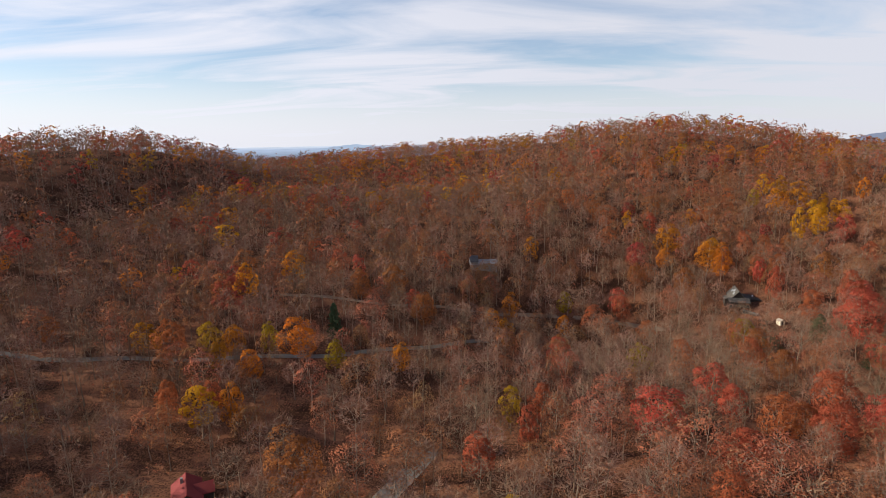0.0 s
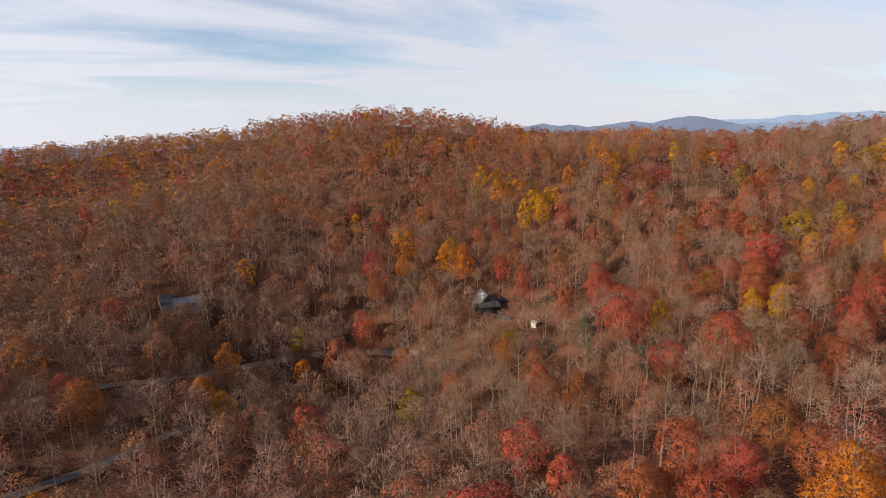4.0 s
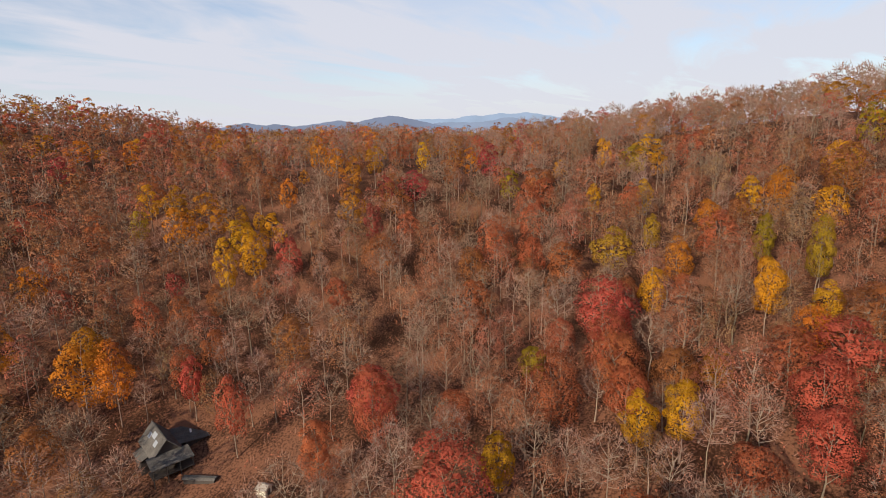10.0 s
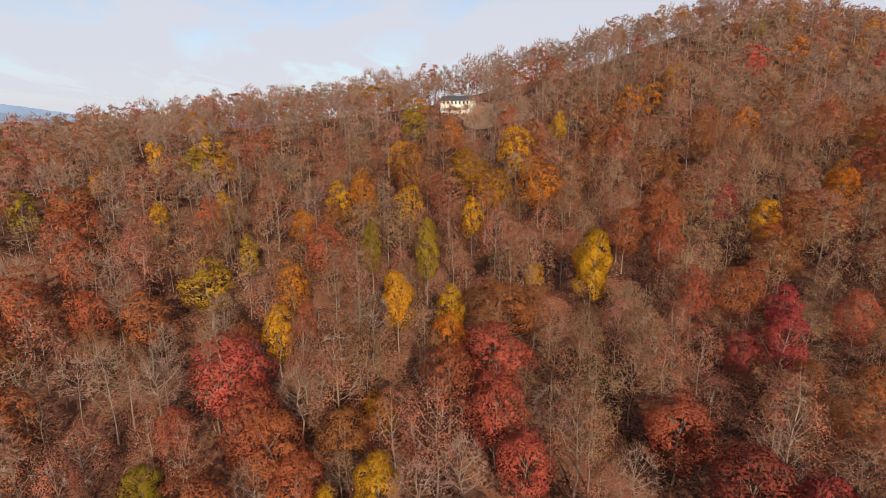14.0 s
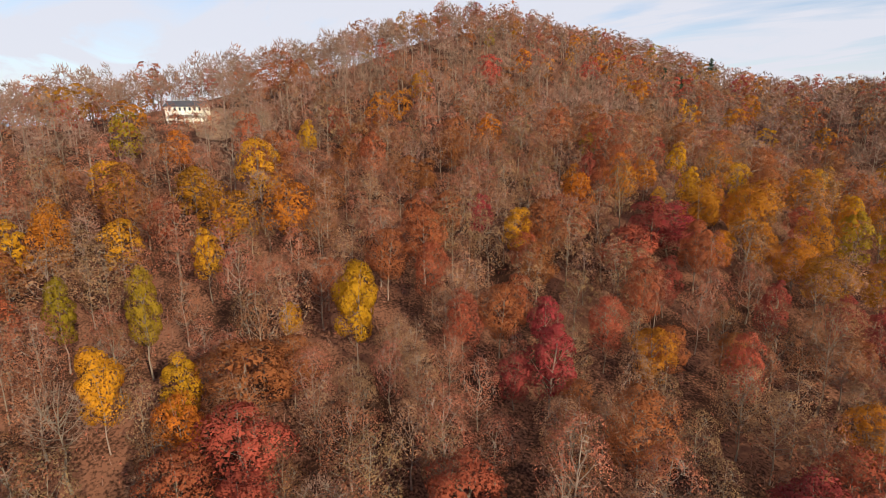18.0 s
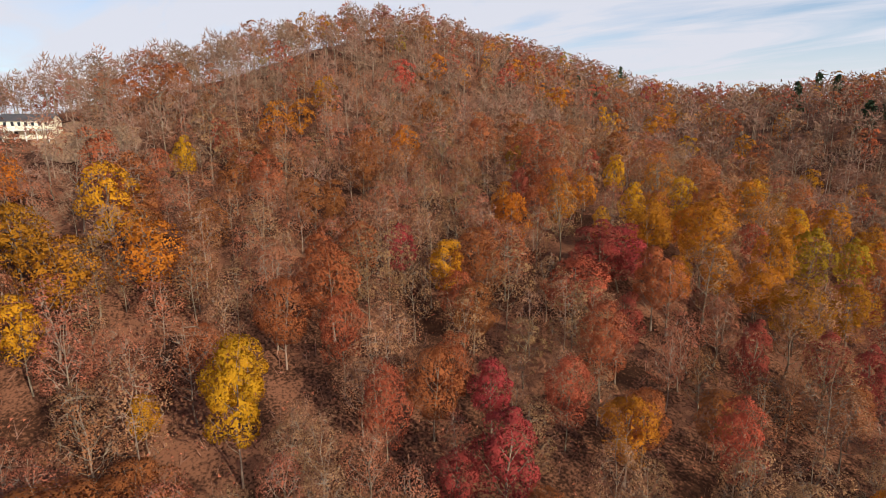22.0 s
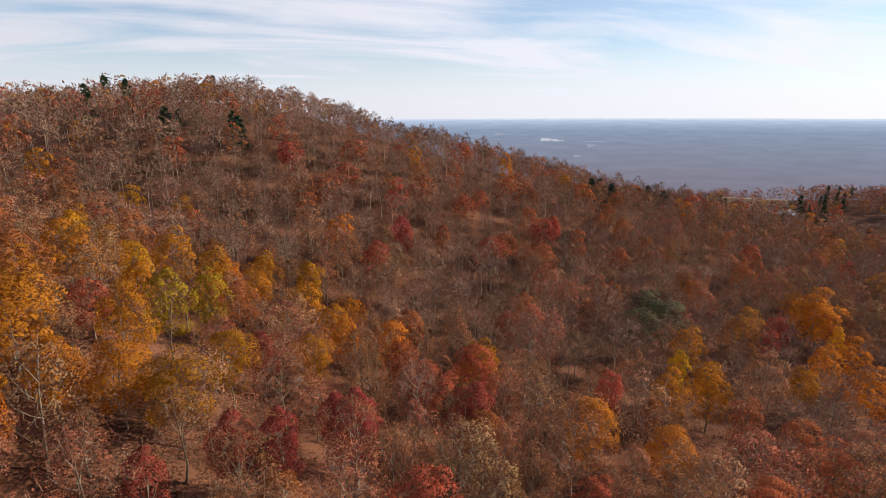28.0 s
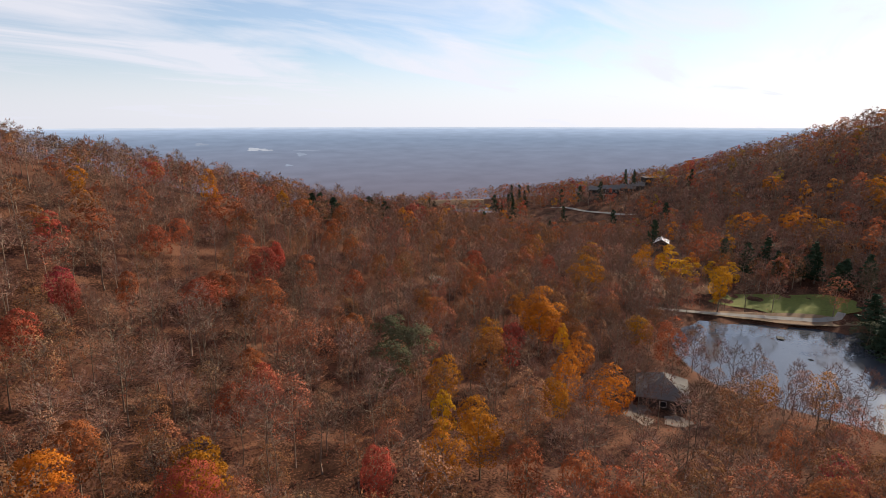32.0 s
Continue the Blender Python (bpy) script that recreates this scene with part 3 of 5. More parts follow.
def ribbon(name, line, width, mat, label, lift=0.15):
    pts = np.array(line, float)
    s = np.concatenate([[0], np.cumsum(np.hypot(*np.diff(pts, axis=0).T))])
    t = np.arange(0, s[-1], 3.0)
    px, py = np.interp(t, s, pts[:, 0]), np.interp(t, s, pts[:, 1])
    k = np.ones(7) / 7
    px[3:-3], py[3:-3] = np.convolve(px, k, "valid"), np.convolve(py, k, "valid")
    dx, dy = np.gradient(px), np.gradient(py)
    n = np.hypot(dx, dy)
    off = np.linspace(-0.5, 0.5, 5)[:, None] * width
    return draped(name, px + dy / n * off, py - dx / n * off, lift, mat, label, "road")


ribbon("road", ROADS[0][0], 2.6, ASPHALT, "pale worn asphalt road through the wood")
ribbon("road", ROADS[1][0], 2.6, DIRT, "narrow brown dirt lane along the foot of the hill")
ribbon("road", ROADS[2][0], 3.0, GRAVEL, "pale gravel track along the dam beside the pond", 0.3)
ribbon("road", [(-12, 102), (-7, 113), (-4, 121), (0, 130)], 5.5, ASPHALT, "grey paved driveway in the wood")
ribbon("road", [(-366, -250), (-357, -222), (-347, -184), (-337, -145)], 3.5, GRAVEL, "pale track below the lodge", 0.4)
CL = (-42.5, -103.0)
patch_at("lawn", -153, 8, 15, 29, 22, 0.18, GRASS, "green mown lawn behind the dam", "lawn", 0.15, 1.0)
patch_at("lawn", -148, -44, 17, 24, 20, 0.14, DRYGRASS, "dry straw-coloured grass beside the lawn", "lawn", 0.25, 2.2)
patch_at("lawn", -133, 9, 5, 30, 28, 0.22, DRYGRASS, "dry brown grass bank of the dam", "lawn", 0.2, 0.4)
patch_at("lawn", -352, -338, 16, 30, -20, 0.3, DRYGRASS, "pale grass shore of the far pond", "lawn", 0.15, 1.7)
patch_at("drive", -13, 2, 8, 4, 30, 0.18, DIRT, "pale gravel forecourt of the pond house", "driveway", 0.2, 0.6)
patch_at("drive", -17, 11, 5, 3.5, 0, 0.2, DIRT, "pale gravel turning place beside the house", "driveway", 0.2, 1.6)
patch_at("clearing", CL[0], CL[1], 5.5, 4, 20, 0.15, DIRT, "small pale bare clearing on the wooded slope", "clearing", 0.3, 0.9)
patch_at("lawn", 317, 78, 16, 13, 0, 0.2, DRYGRASS, "dry grass slope below the ridge house", "lawn", 0.25, 0.9)

for (cx, cy, rx, ry, level), seed in ((POND, 0.0), (FARPOND, 1.0)):
    a = np.linspace(0, 2 * np.pi, 97)
    A, Rr = np.meshgrid(a, np.linspace(0.02, 1.1, 6))
    if level == POND[4]:
        out = np.cos(a) * rx * DAM[2] + np.sin(a) * ry * DAM[3]
        room = (DAM[0] - cx) * DAM[2] + (DAM[1] - cy) * DAM[3] + 1.2
        Rr = Rr * np.minimum(1.0, room / np.maximum(out * 1.1, 1e-6) * (out > 0) + (out <= 0))
    me = grid_mesh("pond", cx + rx * Rr * np.cos(A), cy + ry * Rr * np.sin(A), 0 * A + level, WATER)
    tagged(new("pond", me), "still grey pond water reflecting the pale sky", "pond", kind="structure")
raft = thing("raft", -113, 15, 20, "small dark swimming raft afloat on the pond", "raft", z=POND[4] - 0.1)
part("deck", box(bmesh.new(), -1.5, -1.2, 0.25, 1.5, 1.2, 0.45), DARKWOOD, raft)
for fy in (-0.9, 0.9):
    part("float", box(bmesh.new(), -1.4, fy - 0.25, 0.0, 1.4, fy + 0.25, 0.25), SHINGLE, raft)

# far blue mountains beyond the saddle; the haze is painted in as glowing colour
def haze_glow(name, color):
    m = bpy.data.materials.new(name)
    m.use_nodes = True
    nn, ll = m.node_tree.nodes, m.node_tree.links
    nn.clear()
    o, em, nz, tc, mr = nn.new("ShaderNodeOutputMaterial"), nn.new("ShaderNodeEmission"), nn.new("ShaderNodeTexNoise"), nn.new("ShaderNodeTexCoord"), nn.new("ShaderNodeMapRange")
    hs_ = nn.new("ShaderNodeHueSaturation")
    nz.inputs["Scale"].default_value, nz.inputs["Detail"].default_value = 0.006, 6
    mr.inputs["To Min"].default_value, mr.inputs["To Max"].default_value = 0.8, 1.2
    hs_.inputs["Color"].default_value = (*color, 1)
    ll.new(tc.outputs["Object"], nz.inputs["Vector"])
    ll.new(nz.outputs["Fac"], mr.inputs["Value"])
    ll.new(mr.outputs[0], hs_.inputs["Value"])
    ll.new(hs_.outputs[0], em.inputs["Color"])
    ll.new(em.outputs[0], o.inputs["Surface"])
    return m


def mountains(dist_, color, crest, label):
    """A range on the skyline. crest: bearing and height of its tops and saddles, in degrees."""
    az = np.linspace(crest[0][0] - 9, crest[-1][0] + 9, 400)
    line = [(crest[0][0] - 9, -3)] + list(crest) + [(crest[-1][0] + 9, -3)]
    top = np.interp(az, [p[0] for p in line], [p[1] for p in line])
    k = np.hanning(17)
    top[8:-8] = np.convolve(top, k / k.sum(), "valid")
    top += 0.1 + 0.02 * np.sin(az * 5.1 + 1) + 0.012 * np.sin(az * 13.7)
    rows_ = np.linspace(0, 1, 6)[:, None]
    el = -4 + (top + 4) * rows_
    rad = dist_ - 500 * (1 - rows_)
    X, Y = 60 + rad * np.sin(np.radians(az)), 100 + rad * np.cos(np.radians(az))
    tagged(new("backdrop", grid_mesh("backdrop", X, Y, np.tan(np.radians(el)) * rad, haze_glow("haze_" + str(dist_), color))), label, "mountains", kind="structure")


# each range glows in the haze colour given here
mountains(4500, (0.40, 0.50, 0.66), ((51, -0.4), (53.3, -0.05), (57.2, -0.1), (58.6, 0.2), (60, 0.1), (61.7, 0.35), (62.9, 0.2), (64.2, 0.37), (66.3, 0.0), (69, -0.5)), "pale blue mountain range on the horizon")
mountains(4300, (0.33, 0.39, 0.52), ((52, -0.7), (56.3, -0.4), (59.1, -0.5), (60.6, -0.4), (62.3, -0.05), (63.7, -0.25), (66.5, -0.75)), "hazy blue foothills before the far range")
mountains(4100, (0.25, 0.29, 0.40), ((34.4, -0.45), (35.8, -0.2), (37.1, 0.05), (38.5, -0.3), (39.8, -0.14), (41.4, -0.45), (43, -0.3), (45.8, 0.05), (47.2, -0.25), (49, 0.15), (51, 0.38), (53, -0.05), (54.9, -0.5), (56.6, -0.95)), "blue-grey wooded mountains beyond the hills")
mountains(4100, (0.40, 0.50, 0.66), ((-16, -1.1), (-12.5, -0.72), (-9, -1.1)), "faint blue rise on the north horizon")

# pale bare workings lying far out on the lowland, glowing with haze painted in
PALE = haze_glow("haze_pale_earth", (0.52, 0.55, 0.63))
PALER = haze_glow("haze_pale_field", (0.32, 0.37, 0.48))
for qx, qy, across, deep, pale in ((-1450, -2830, 46, 80, PALE), (-1475, -2760, 30, 40, PALE), (-1525, -2500, 22, 50, PALER), (-1325, -3230, 34, 60, PALER), (-1287, -2241, 16, 30, PALER), (-1640, -2620, 60, 24, PALER)):
    a_ = np.linspace(0, 2 * np.pi, 41)
    A, Rr = np.meshgrid(a_, np.linspace(0.02, 1, 5))
    edge = 1 + 0.25 * np.sin(3 * A + qx) + 0.15 * np.sin(7 * A + qy)
    far_ = math.hypot(qx, qy)
    u, v = Rr * edge * across * np.cos(A), Rr * edge * deep * np.sin(A)
    X, Y = qx + (u * qy - v * qx) / far_, qy + (-u * qx - v * qy) / far_
    R_ = np.hypot(X, Y)
    Z = -np.tan(np.radians(np.interp(R_, [880, 1300, 2200, 3000, 4000, 4700], [16, 10.5, 6.0, 3.4, 1.5, 0.75]))) * R_ + 9
    tagged(new("backdrop", grid_mesh("backdrop", X, Y, Z, pale)), "pale bare earth workings far out on the lowland", "backdrop", kind="structure")


# ---- trees ----
rng = np.random.default_rng(7)


class Soup:
    """Triangles gathered into one mesh, with a material and a tone for each."""

    def __init__(self):
        self.co, self.tri, self.mat, self.tone, self.nor, self.count = [], [], [], [], [], 0

    def add(self, co, tri, mat, tone=0.0, nor=None):
        self.nor.append(np.zeros((len(co), 3)) if nor is None else nor)
        self.co.append(co)
        self.tri.append(tri + self.count)
        self.mat.append(np.broadcast_to(mat, len(tri)))
        self.tone.append(np.full(len(co), tone))
        self.count += len(co)

    def arrays(self):
        return np.concatenate(self.co), np.concatenate(self.tri), np.concatenate(self.mat), np.concatenate(self.tone), np.concatenate(self.nor)

    def mesh(self, name, mats):
        co, tri, mat, tone, nor = self.arrays()
        me = bpy.data.meshes.new(name)
        fill_mesh(me, co, tri)
        for m in mats:
            me.materials.append(m)
        me.polygons.foreach_set("material_index", mat.astype(np.int32))
        at = me.attributes.new("tone", "FLOAT", "POINT")
        at.data.foreach_set("value", tone.astype(np.float32))
        me.normals_split_custom_set_from_vertices(nor.astype(np.float32))   # leaves take the rounding of their clump
        return me


def tube(path, radii, sides):
    """A tapered tube through the points of path."""
    path, n = np.asarray(path, float), len(path)
    a = np.arange(sides) * 2 * np.pi / sides
    way = path[-1] - path[0]
    way = way / np.linalg.norm(way)
    side = np.cross(way, (0.3, 0.9, 0.2))
    side /= np.linalg.norm(side)
    up = np.cross(way, side)
    ring = np.cos(a)[:, None] * side + np.sin(a)[:, None] * up
    co = (path[:, None, :] + np.asarray(radii)[:, None, None] * ring[None]).reshape(-1, 3)
    tri = []
    for k in range(n - 1):
        for s in range(sides):
            p, q = k * sides + s, k * sides + (s + 1) % sides
            tri += [(p, q, q + sides), (p, q + sides, p + sides)]
    return co, np.array(tri)


def twigs(origin, way, length, width):
    """Thin pointed slips, one triangle each."""
    n = len(origin)
    side = np.cross(way, rng.normal(size=(n, 3)))
    side /= np.linalg.norm(side, axis=1, keepdims=True) + 1e-9
    w = np.reshape(width, (-1, 1)) * 0.5
    co = np.stack([origin - side * w, origin + side * w, origin + way * np.reshape(length, (-1, 1))], 1).reshape(-1, 3)
    return co, np.arange(3 * n).reshape(n, 3)


def leaves(at, size, out=None):
    """Leaf sprays: ragged three-cornered blades, facing roughly outwards where out is given."""
    n = len(at)
    face = rng.normal(size=(n, 3))
    if out is not None:
        face = face * 0.6 + out
    face /= np.linalg.norm(face, axis=1, keepdims=True) + 1e-9
    u = np.cross(face, rng.normal(size=(n, 3)))
    u /= np.linalg.norm(u, axis=1, keepdims=True) + 1e-9
    v = np.cross(face, u)
    s = np.reshape(size, (-1, 1)) * rng.uniform(0.7, 1.3, (n, 1))
    co = np.stack([at - u * s * 0.6, at + u * s * 0.6 - v * s * 0.2, at + v * s * 0.62 + u * s * 0.1], 1).reshape(-1, 3)
    return co, np.arange(3 * n).reshape(n, 3)


def crown_radius(f, low):
    """Half breadth, against the widest, of a crown at the height f (0 foot, 1 top); low: how low it bellies."""
    return np.sin(np.pi * np.clip(f, 0, 1) ** low) ** 0.62


def crown_shell(count, height, first, spread, low, inset):
    """Points spread evenly over the outside of a domed crown, and their outward ways."""
    k = np.arange(count) + 0.5
    f = np.clip(0.06 + 0.92 * k / count + rng.normal(0, 0.03, count), 0.03, 0.985)
    a = k * 2.39996 + rng.uniform(0, 6.3) + rng.normal(0, 0.25, count)
    r = spread * crown_radius(f, low)
    at = np.stack([np.cos(a) * r, np.sin(a) * r, height * (first + (1 - first) * f)], 1)
    mid = np.array([0, 0, height * (first + (1 - first) * 0.45)])
    out = (at - mid) / (spread, spread, height * (1 - first) * 0.5)
    out /= np.linalg.norm(out, axis=1, keepdims=True)
    return mid + (at - mid) * inset, out


def lumps(centres, ways, radii, each, size):
    """Leaves set over the outsides of the rounded lumps of a crown."""
    k = np.repeat(np.arange(len(centres)), each)
    d = rng.normal(size=(len(k), 3))
    d /= np.linalg.norm(d, axis=1, keepdims=True)
    d = d + ways[k] * 0.75 + (0, 0, 0.25)
    d /= np.linalg.norm(d, axis=1, keepdims=True)
    r = np.asarray(radii)[k, None] * rng.uniform(0.78, 1.05, (len(k), 1))
    co, tri = leaves(centres[k] + d * r, size, d)
    n = d + ways[k] * 0.35
    return co, tri, np.repeat(n / np.linalg.norm(n, axis=1, keepdims=True), 3, axis=0)


def skeleton(height, spread, first, limbs, bend, low):
    """Trunk line and limb lines of a broad-leaved tree, limbs reaching the dome of the crown."""
    lean = rng.normal(0, bend, 2)
    z = np.linspace(0, height, 6)
    trunk = np.stack([lean[0] * (z / height) ** 2 + rng.normal(0, bend * 0.3, 6), lean[1] * (z / height) ** 2 + rng.normal(0, bend * 0.3, 6), z], 1)
    trunk[0, :2] = 0
    lines = []
    for k in range(limbs):
        g = (k + rng.uniform(0.1, 0.9)) / limbs
        base_f = first + (0.8 - first) * g * 0.8
        base = np.array([np.interp(base_f * height, z, trunk[:, j]) for j in range(3)])
        a = k * 2.4 + rng.uniform(-0.5, 0.5)
        tip_f = 0.2 + 0.72 * g
        reach = spread * float(crown_radius(tip_f, low)) * rng.uniform(0.75, 1.0)
        tip = np.array([math.cos(a) * reach, math.sin(a) * reach, max(height * (first + (1 - first) * tip_f), base[2] + 0.8)])
        mid = base * 0.5 + tip * 0.5 + np.array([math.cos(a + 1.5) * 0.3, math.sin(a + 1.5) * 0.3, -0.12 * reach])
        lines.append(np.stack([base, mid, tip]))
    return trunk, lines


def tree_template(kind, detail):
    """(trunk soup, crown soup) of one tree about 19 m high. detail: 4 nearest to 0 far."""
    trunk, crown = Soup(), Soup()
    h = rng.uniform(17, 21)
    if kind == "pine":
        z = np.array([0, h * 0.5, h])
        co, tri = tube(np.stack([z * 0, z * 0, z], 1), [0.26, 0.17, 0.03], (3, 3, 4, 6, 6)[detail])
        trunk.add(co, tri, 0)
        boughs = (30, 44, 56, 66, 70)[detail]
        for k in range(boughs):
            f = (k + rng.uniform(0, 0.9)) / boughs
            a = k * 2.39996 + rng.uniform(-0.4, 0.4)
            reach = ((1 - f) ** 0.75 * 3.9 + 0.35) * rng.uniform(0.6, 1.15)
            n = (4, 7, 12, 20, 28)[detail]
            g = rng.uniform(0.15, 1.0, n)
            spin = a + rng.normal(0, 0.22, n)
            at = np.stack([np.cos(spin) * g * reach, np.sin(spin) * g * reach, h * (0.12 + 0.87 * f) + g * reach * 0.12 + rng.normal(0, 0.2, n)], 1)
            co, tri = leaves(at, (1.7, 1.25, 1.05, 0.9, 0.75)[detail])
            crown.add(co, tri, 0)
        return trunk, crown
    leafy = {"bare": 0.0, "russet": 0.7, "tan": 0.7}.get(kind, 1.0)
    spread = rng.uniform(3.6, 4.8)
    first = rng.uniform(0.12, 0.26)
    low = rng.uniform(0.72, 1.0)
    if kind in ("yellow", "olive"):
        spread, first, low = spread * 0.86, rng.uniform(0.14, 0.24), rng.uniform(0.8, 0.95)
    if not leafy:
        first = rng.uniform(0.3, 0.48)
    if detail == 0:
        first *= 0.35   # far off the boughs of neighbours close up
    line, limbs = skeleton(h * 0.94, spread * 0.93, first, (4, 5, 7, 9, 13)[detail], 0.6, low)
    r0 = rng.uniform(0.12, 0.2)
    radii = r0 * np.linspace(1, 0.12, 6)
    radii[0] *= 1.3
    pick = ([0, 4], [0, 3, 5], [0, 3, 5], [0, 1, 3, 4, 5], [0, 1, 2, 3, 4, 5])[detail]
    co, tri = tube(line[pick], radii[pick], (3, 3, 3, 4, 6)[detail])
    trunk.add(co, tri, 0)
    forks = []
    for lb in limbs:
        if detail >= 3:
            co, tri = tube(lb, [r0 * 0.5, r0 * 0.3, 0.025], 3)
        else:
            way = lb[2] - lb[0]
            ln = np.linalg.norm(way)
            co, tri = twigs(lb[:1], way[None] / ln, [ln], [r0 * (1.5, 1.3, 1.0)[detail]])
        crown.add(co, tri, 0)
        forks += [lb[1] * 0.7 + lb[2] * 0.3, lb[1] * 0.2 + lb[2] * 0.8, lb[0] * 0.4 + lb[1] * 0.6]
    forks = np.array(forks)
    if leafy < 1:
        # side branches from the limbs, then twigs that fan out to the dome of the crown
        n = ((48, 130, 230, 340, 680) if not leafy else (10, 18, 36, 60, 120))[detail]
        at, out = crown_shell(n, h, first, spread, low, 1.0)
        inset = rng.uniform(0.5, 1.0, (n, 1)) ** 0.6
        mid = np.array([0, 0, h * (first + (1 - first) * 0.4)])
        at = mid + (at - mid) * inset
        count_b = (0, 18, 36, 66, 150)[detail]
        if count_b:
            bough, _ = crown_shell(count_b, h, first, spread, low, 0.78)
            bk = np.argmin(np.linalg.norm(bough[:, None] - forks[None], axis=2), axis=1)
            way = bough - forks[bk]
            ln = np.linalg.norm(way, axis=1) + 1e-6
            co, tri = twigs(forks[bk], way / ln[:, None], ln, np.full(count_b, (0, 0.22, 0.17, 0.12, 0.085)[detail]))
            crown.add(co, tri, 0)
            roots = np.concatenate([bough * 0.7 + forks[bk] * 0.3, forks])
        else:
            roots = forks
        foot = roots[np.argmin(np.linalg.norm(at[:, None] - roots[None], axis=2), axis=1)]
        way = at - foot
        way = way / (np.linalg.norm(way, axis=1, keepdims=True) + 1e-6) + out * 0.5 + (0, 0, 0.35) + rng.normal(0, 0.35, way.shape)
        way /= np.linalg.norm(way, axis=1, keepdims=True)
        ln = rng.uniform(0.8, 1.5, n) * (1.35, 1.4, 1.4, 1.3, 1.05)[detail]
        co, tri = twigs(at - way * ln[:, None] * 0.6, way, ln, np.full(n, (0.75, 0.34, 0.19, 0.13, 0.072)[detail]))
        crown.add(co, tri, 1)
    if leafy:
        count = (7, 10, 15, 22, 28)[detail]
        at, out = crown_shell(count, h, first, spread, low, 0.68)
        at = at + rng.normal(0, 0.09, at.shape) * spread
        rad = spread * rng.uniform(0.26, 0.56, count)
        each = ((30, 46, 68, 105, 200) if leafy == 1 else (12, 28, 40, 60, 95))[detail]
        size = ((0.84, 0.64, 0.47, 0.35, 0.25) if leafy == 1 else (0.92, 0.58, 0.43, 0.3, 0.205))[detail]
        co, tri, nor = lumps(at, out, rad, each, size)
        crown.add(co, tri, 2, nor=nor)
        if leafy == 1:
            # the shaded leaves deep inside
            n = (6, 10, 18, 40, 70)[detail]
            at, out = crown_shell(n, h, first, spread, low, 0.5)
            co, tri = leaves(at, (1.7, 1.5, 1.3, 1.0, 0.8)[detail])
            crown.add(co, tri, 2)
    return trunk, crown


KINDS = ["bare", "russet", "tan", "red", "crimson", "orange_red", "orange", "yellow", "olive", "green", "pine"]
VARIANTS = {"bare": 8, "russet": 7, "red": 5, "crimson": 4, "orange": 5, "yellow": 5, "olive": 3, "pine": 3, "tan": 3, "orange_red": 5, "green": 2}
LEVELS = (0, 1, 2, 3, 4)
TEMPLATES = {(k, d): [tree_template(k, d) for _ in range(VARIANTS[k])] for k in KINDS for d in LEVELS}


def crown_mats(kind):
    return [LEAF["pine"]] if kind == "pine" else [BARK, TWIG, LEAF.get(kind, LEAF["russet"])]


LOOP = np.array([(10, 0), (9, 25), (13, 47), (27, 79), (61, 117), (100, 144), (120, 127), (143, 103), (140, 81), (127, 58)], float)


def from_loop(x, y):
    """Distance in plan from the valley's middle line."""
    d = np.full(np.shape(x), 1e9)
    for a, b in zip(LOOP[:-1], LOOP[1:]):
        ab = b - a
        t = np.clip(((x - a[0]) * ab[0] + (y - a[1]) * ab[1]) / (ab @ ab), 0, 1)
        d = np.minimum(d, np.hypot(x - a[0] - t * ab[0], y - a[1] - t * ab[1]))
    return d


# stretches of wood where one colour is common: x, y, radius, kind, share
STANDS = [(222, 142, 32, "tan", 0.5), (175, 60, 40, "tan", 0.5), (228, 112, 30, "orange", 0.2), (225, 115, 45, "yellow", 0.16), (185, 279, 14, "yellow", 0.8), (205, -10, 26, "orange", 0.42),
          (168, -25, 25, "orange", 0.6), (138, -48, 14, "orange", 0.7), (222, 55, 55, "tan", 0.3), (195, 95, 40, "tan", 0.15), (185, -5, 22, "yellow", 0.35), (235, -70, 50, "orange", 0.35),
          (270, -95, 50, "orange", 0.25), (245, 290, 70, "orange", 0.25), (40, 620, 160, "orange", 0.15), (55, -3, 14, "orange", 0.5), (8, 0, 18, "orange", 0.45),
          (-30, -5, 25, "orange", 0.3), (155, 60, 50, "red", 0.22), (165, 30, 45, "crimson", 0.2), (150, 150, 60, "red", 0.12), (60, 130, 60, "red", 0.08),
          (110, -90, 60, "red", 0.14), (20, -120, 90, "russet", 0.08), (0, -150, 90, "orange_red", 0.1), (220, 240, 90, "orange_red", 0.14), (60, 60, 50, "orange_red", 0.1), (215, 20, 60, "orange_red", 0.2), (130, 330, 60, "orange_red", 0.06), (-300, -90, 120, "orange_red", 0.08), (180, 420, 120, "russet", 0.3), (-150, -30, 30, "yellow", 0.35), (190, 20, 70, "tan", 0.5), (20, 250, 50, "crimson", 0.1), (-60, 250, 80, "red", 0.1),
          (300, 170, 60, "red", 0.15), (-210, -250, 40, "pine", 0.5), (-320, -260, 30, "pine", 0.3), (-300, -60, 120, "orange", 0.05), (190, -20, 70, "russet", 0.4), (70, 30, 40, "russet", 0.35), (160, 345, 70, "russet", 0.35), (60, 30, 60, "russet", 0.2)]
LEAFLESS = [(355, 35, 75, 0.8), (100, -190, 110, 0.8), (40, -130, 60, 0.5), (330, 100, 35, 0.7), (70, 160, 60, 0.55), (120, 150, 45, 0.4), (-210, 310, 110, 0.7), (100, -150, 60, 0.8), (330, -50, 70, 0.5), (160, 5, 40, 0.25), (60, 250, 80, 0.3), (-15, 125, 60, 0.5), (140, 215, 45, 0.5), (18, -8, 48, 0.85), (-330, -70, 140, 0.85), (30, 400, 130, 0.3)]   # stretches that have shed nearly all: x, y, radius, how far
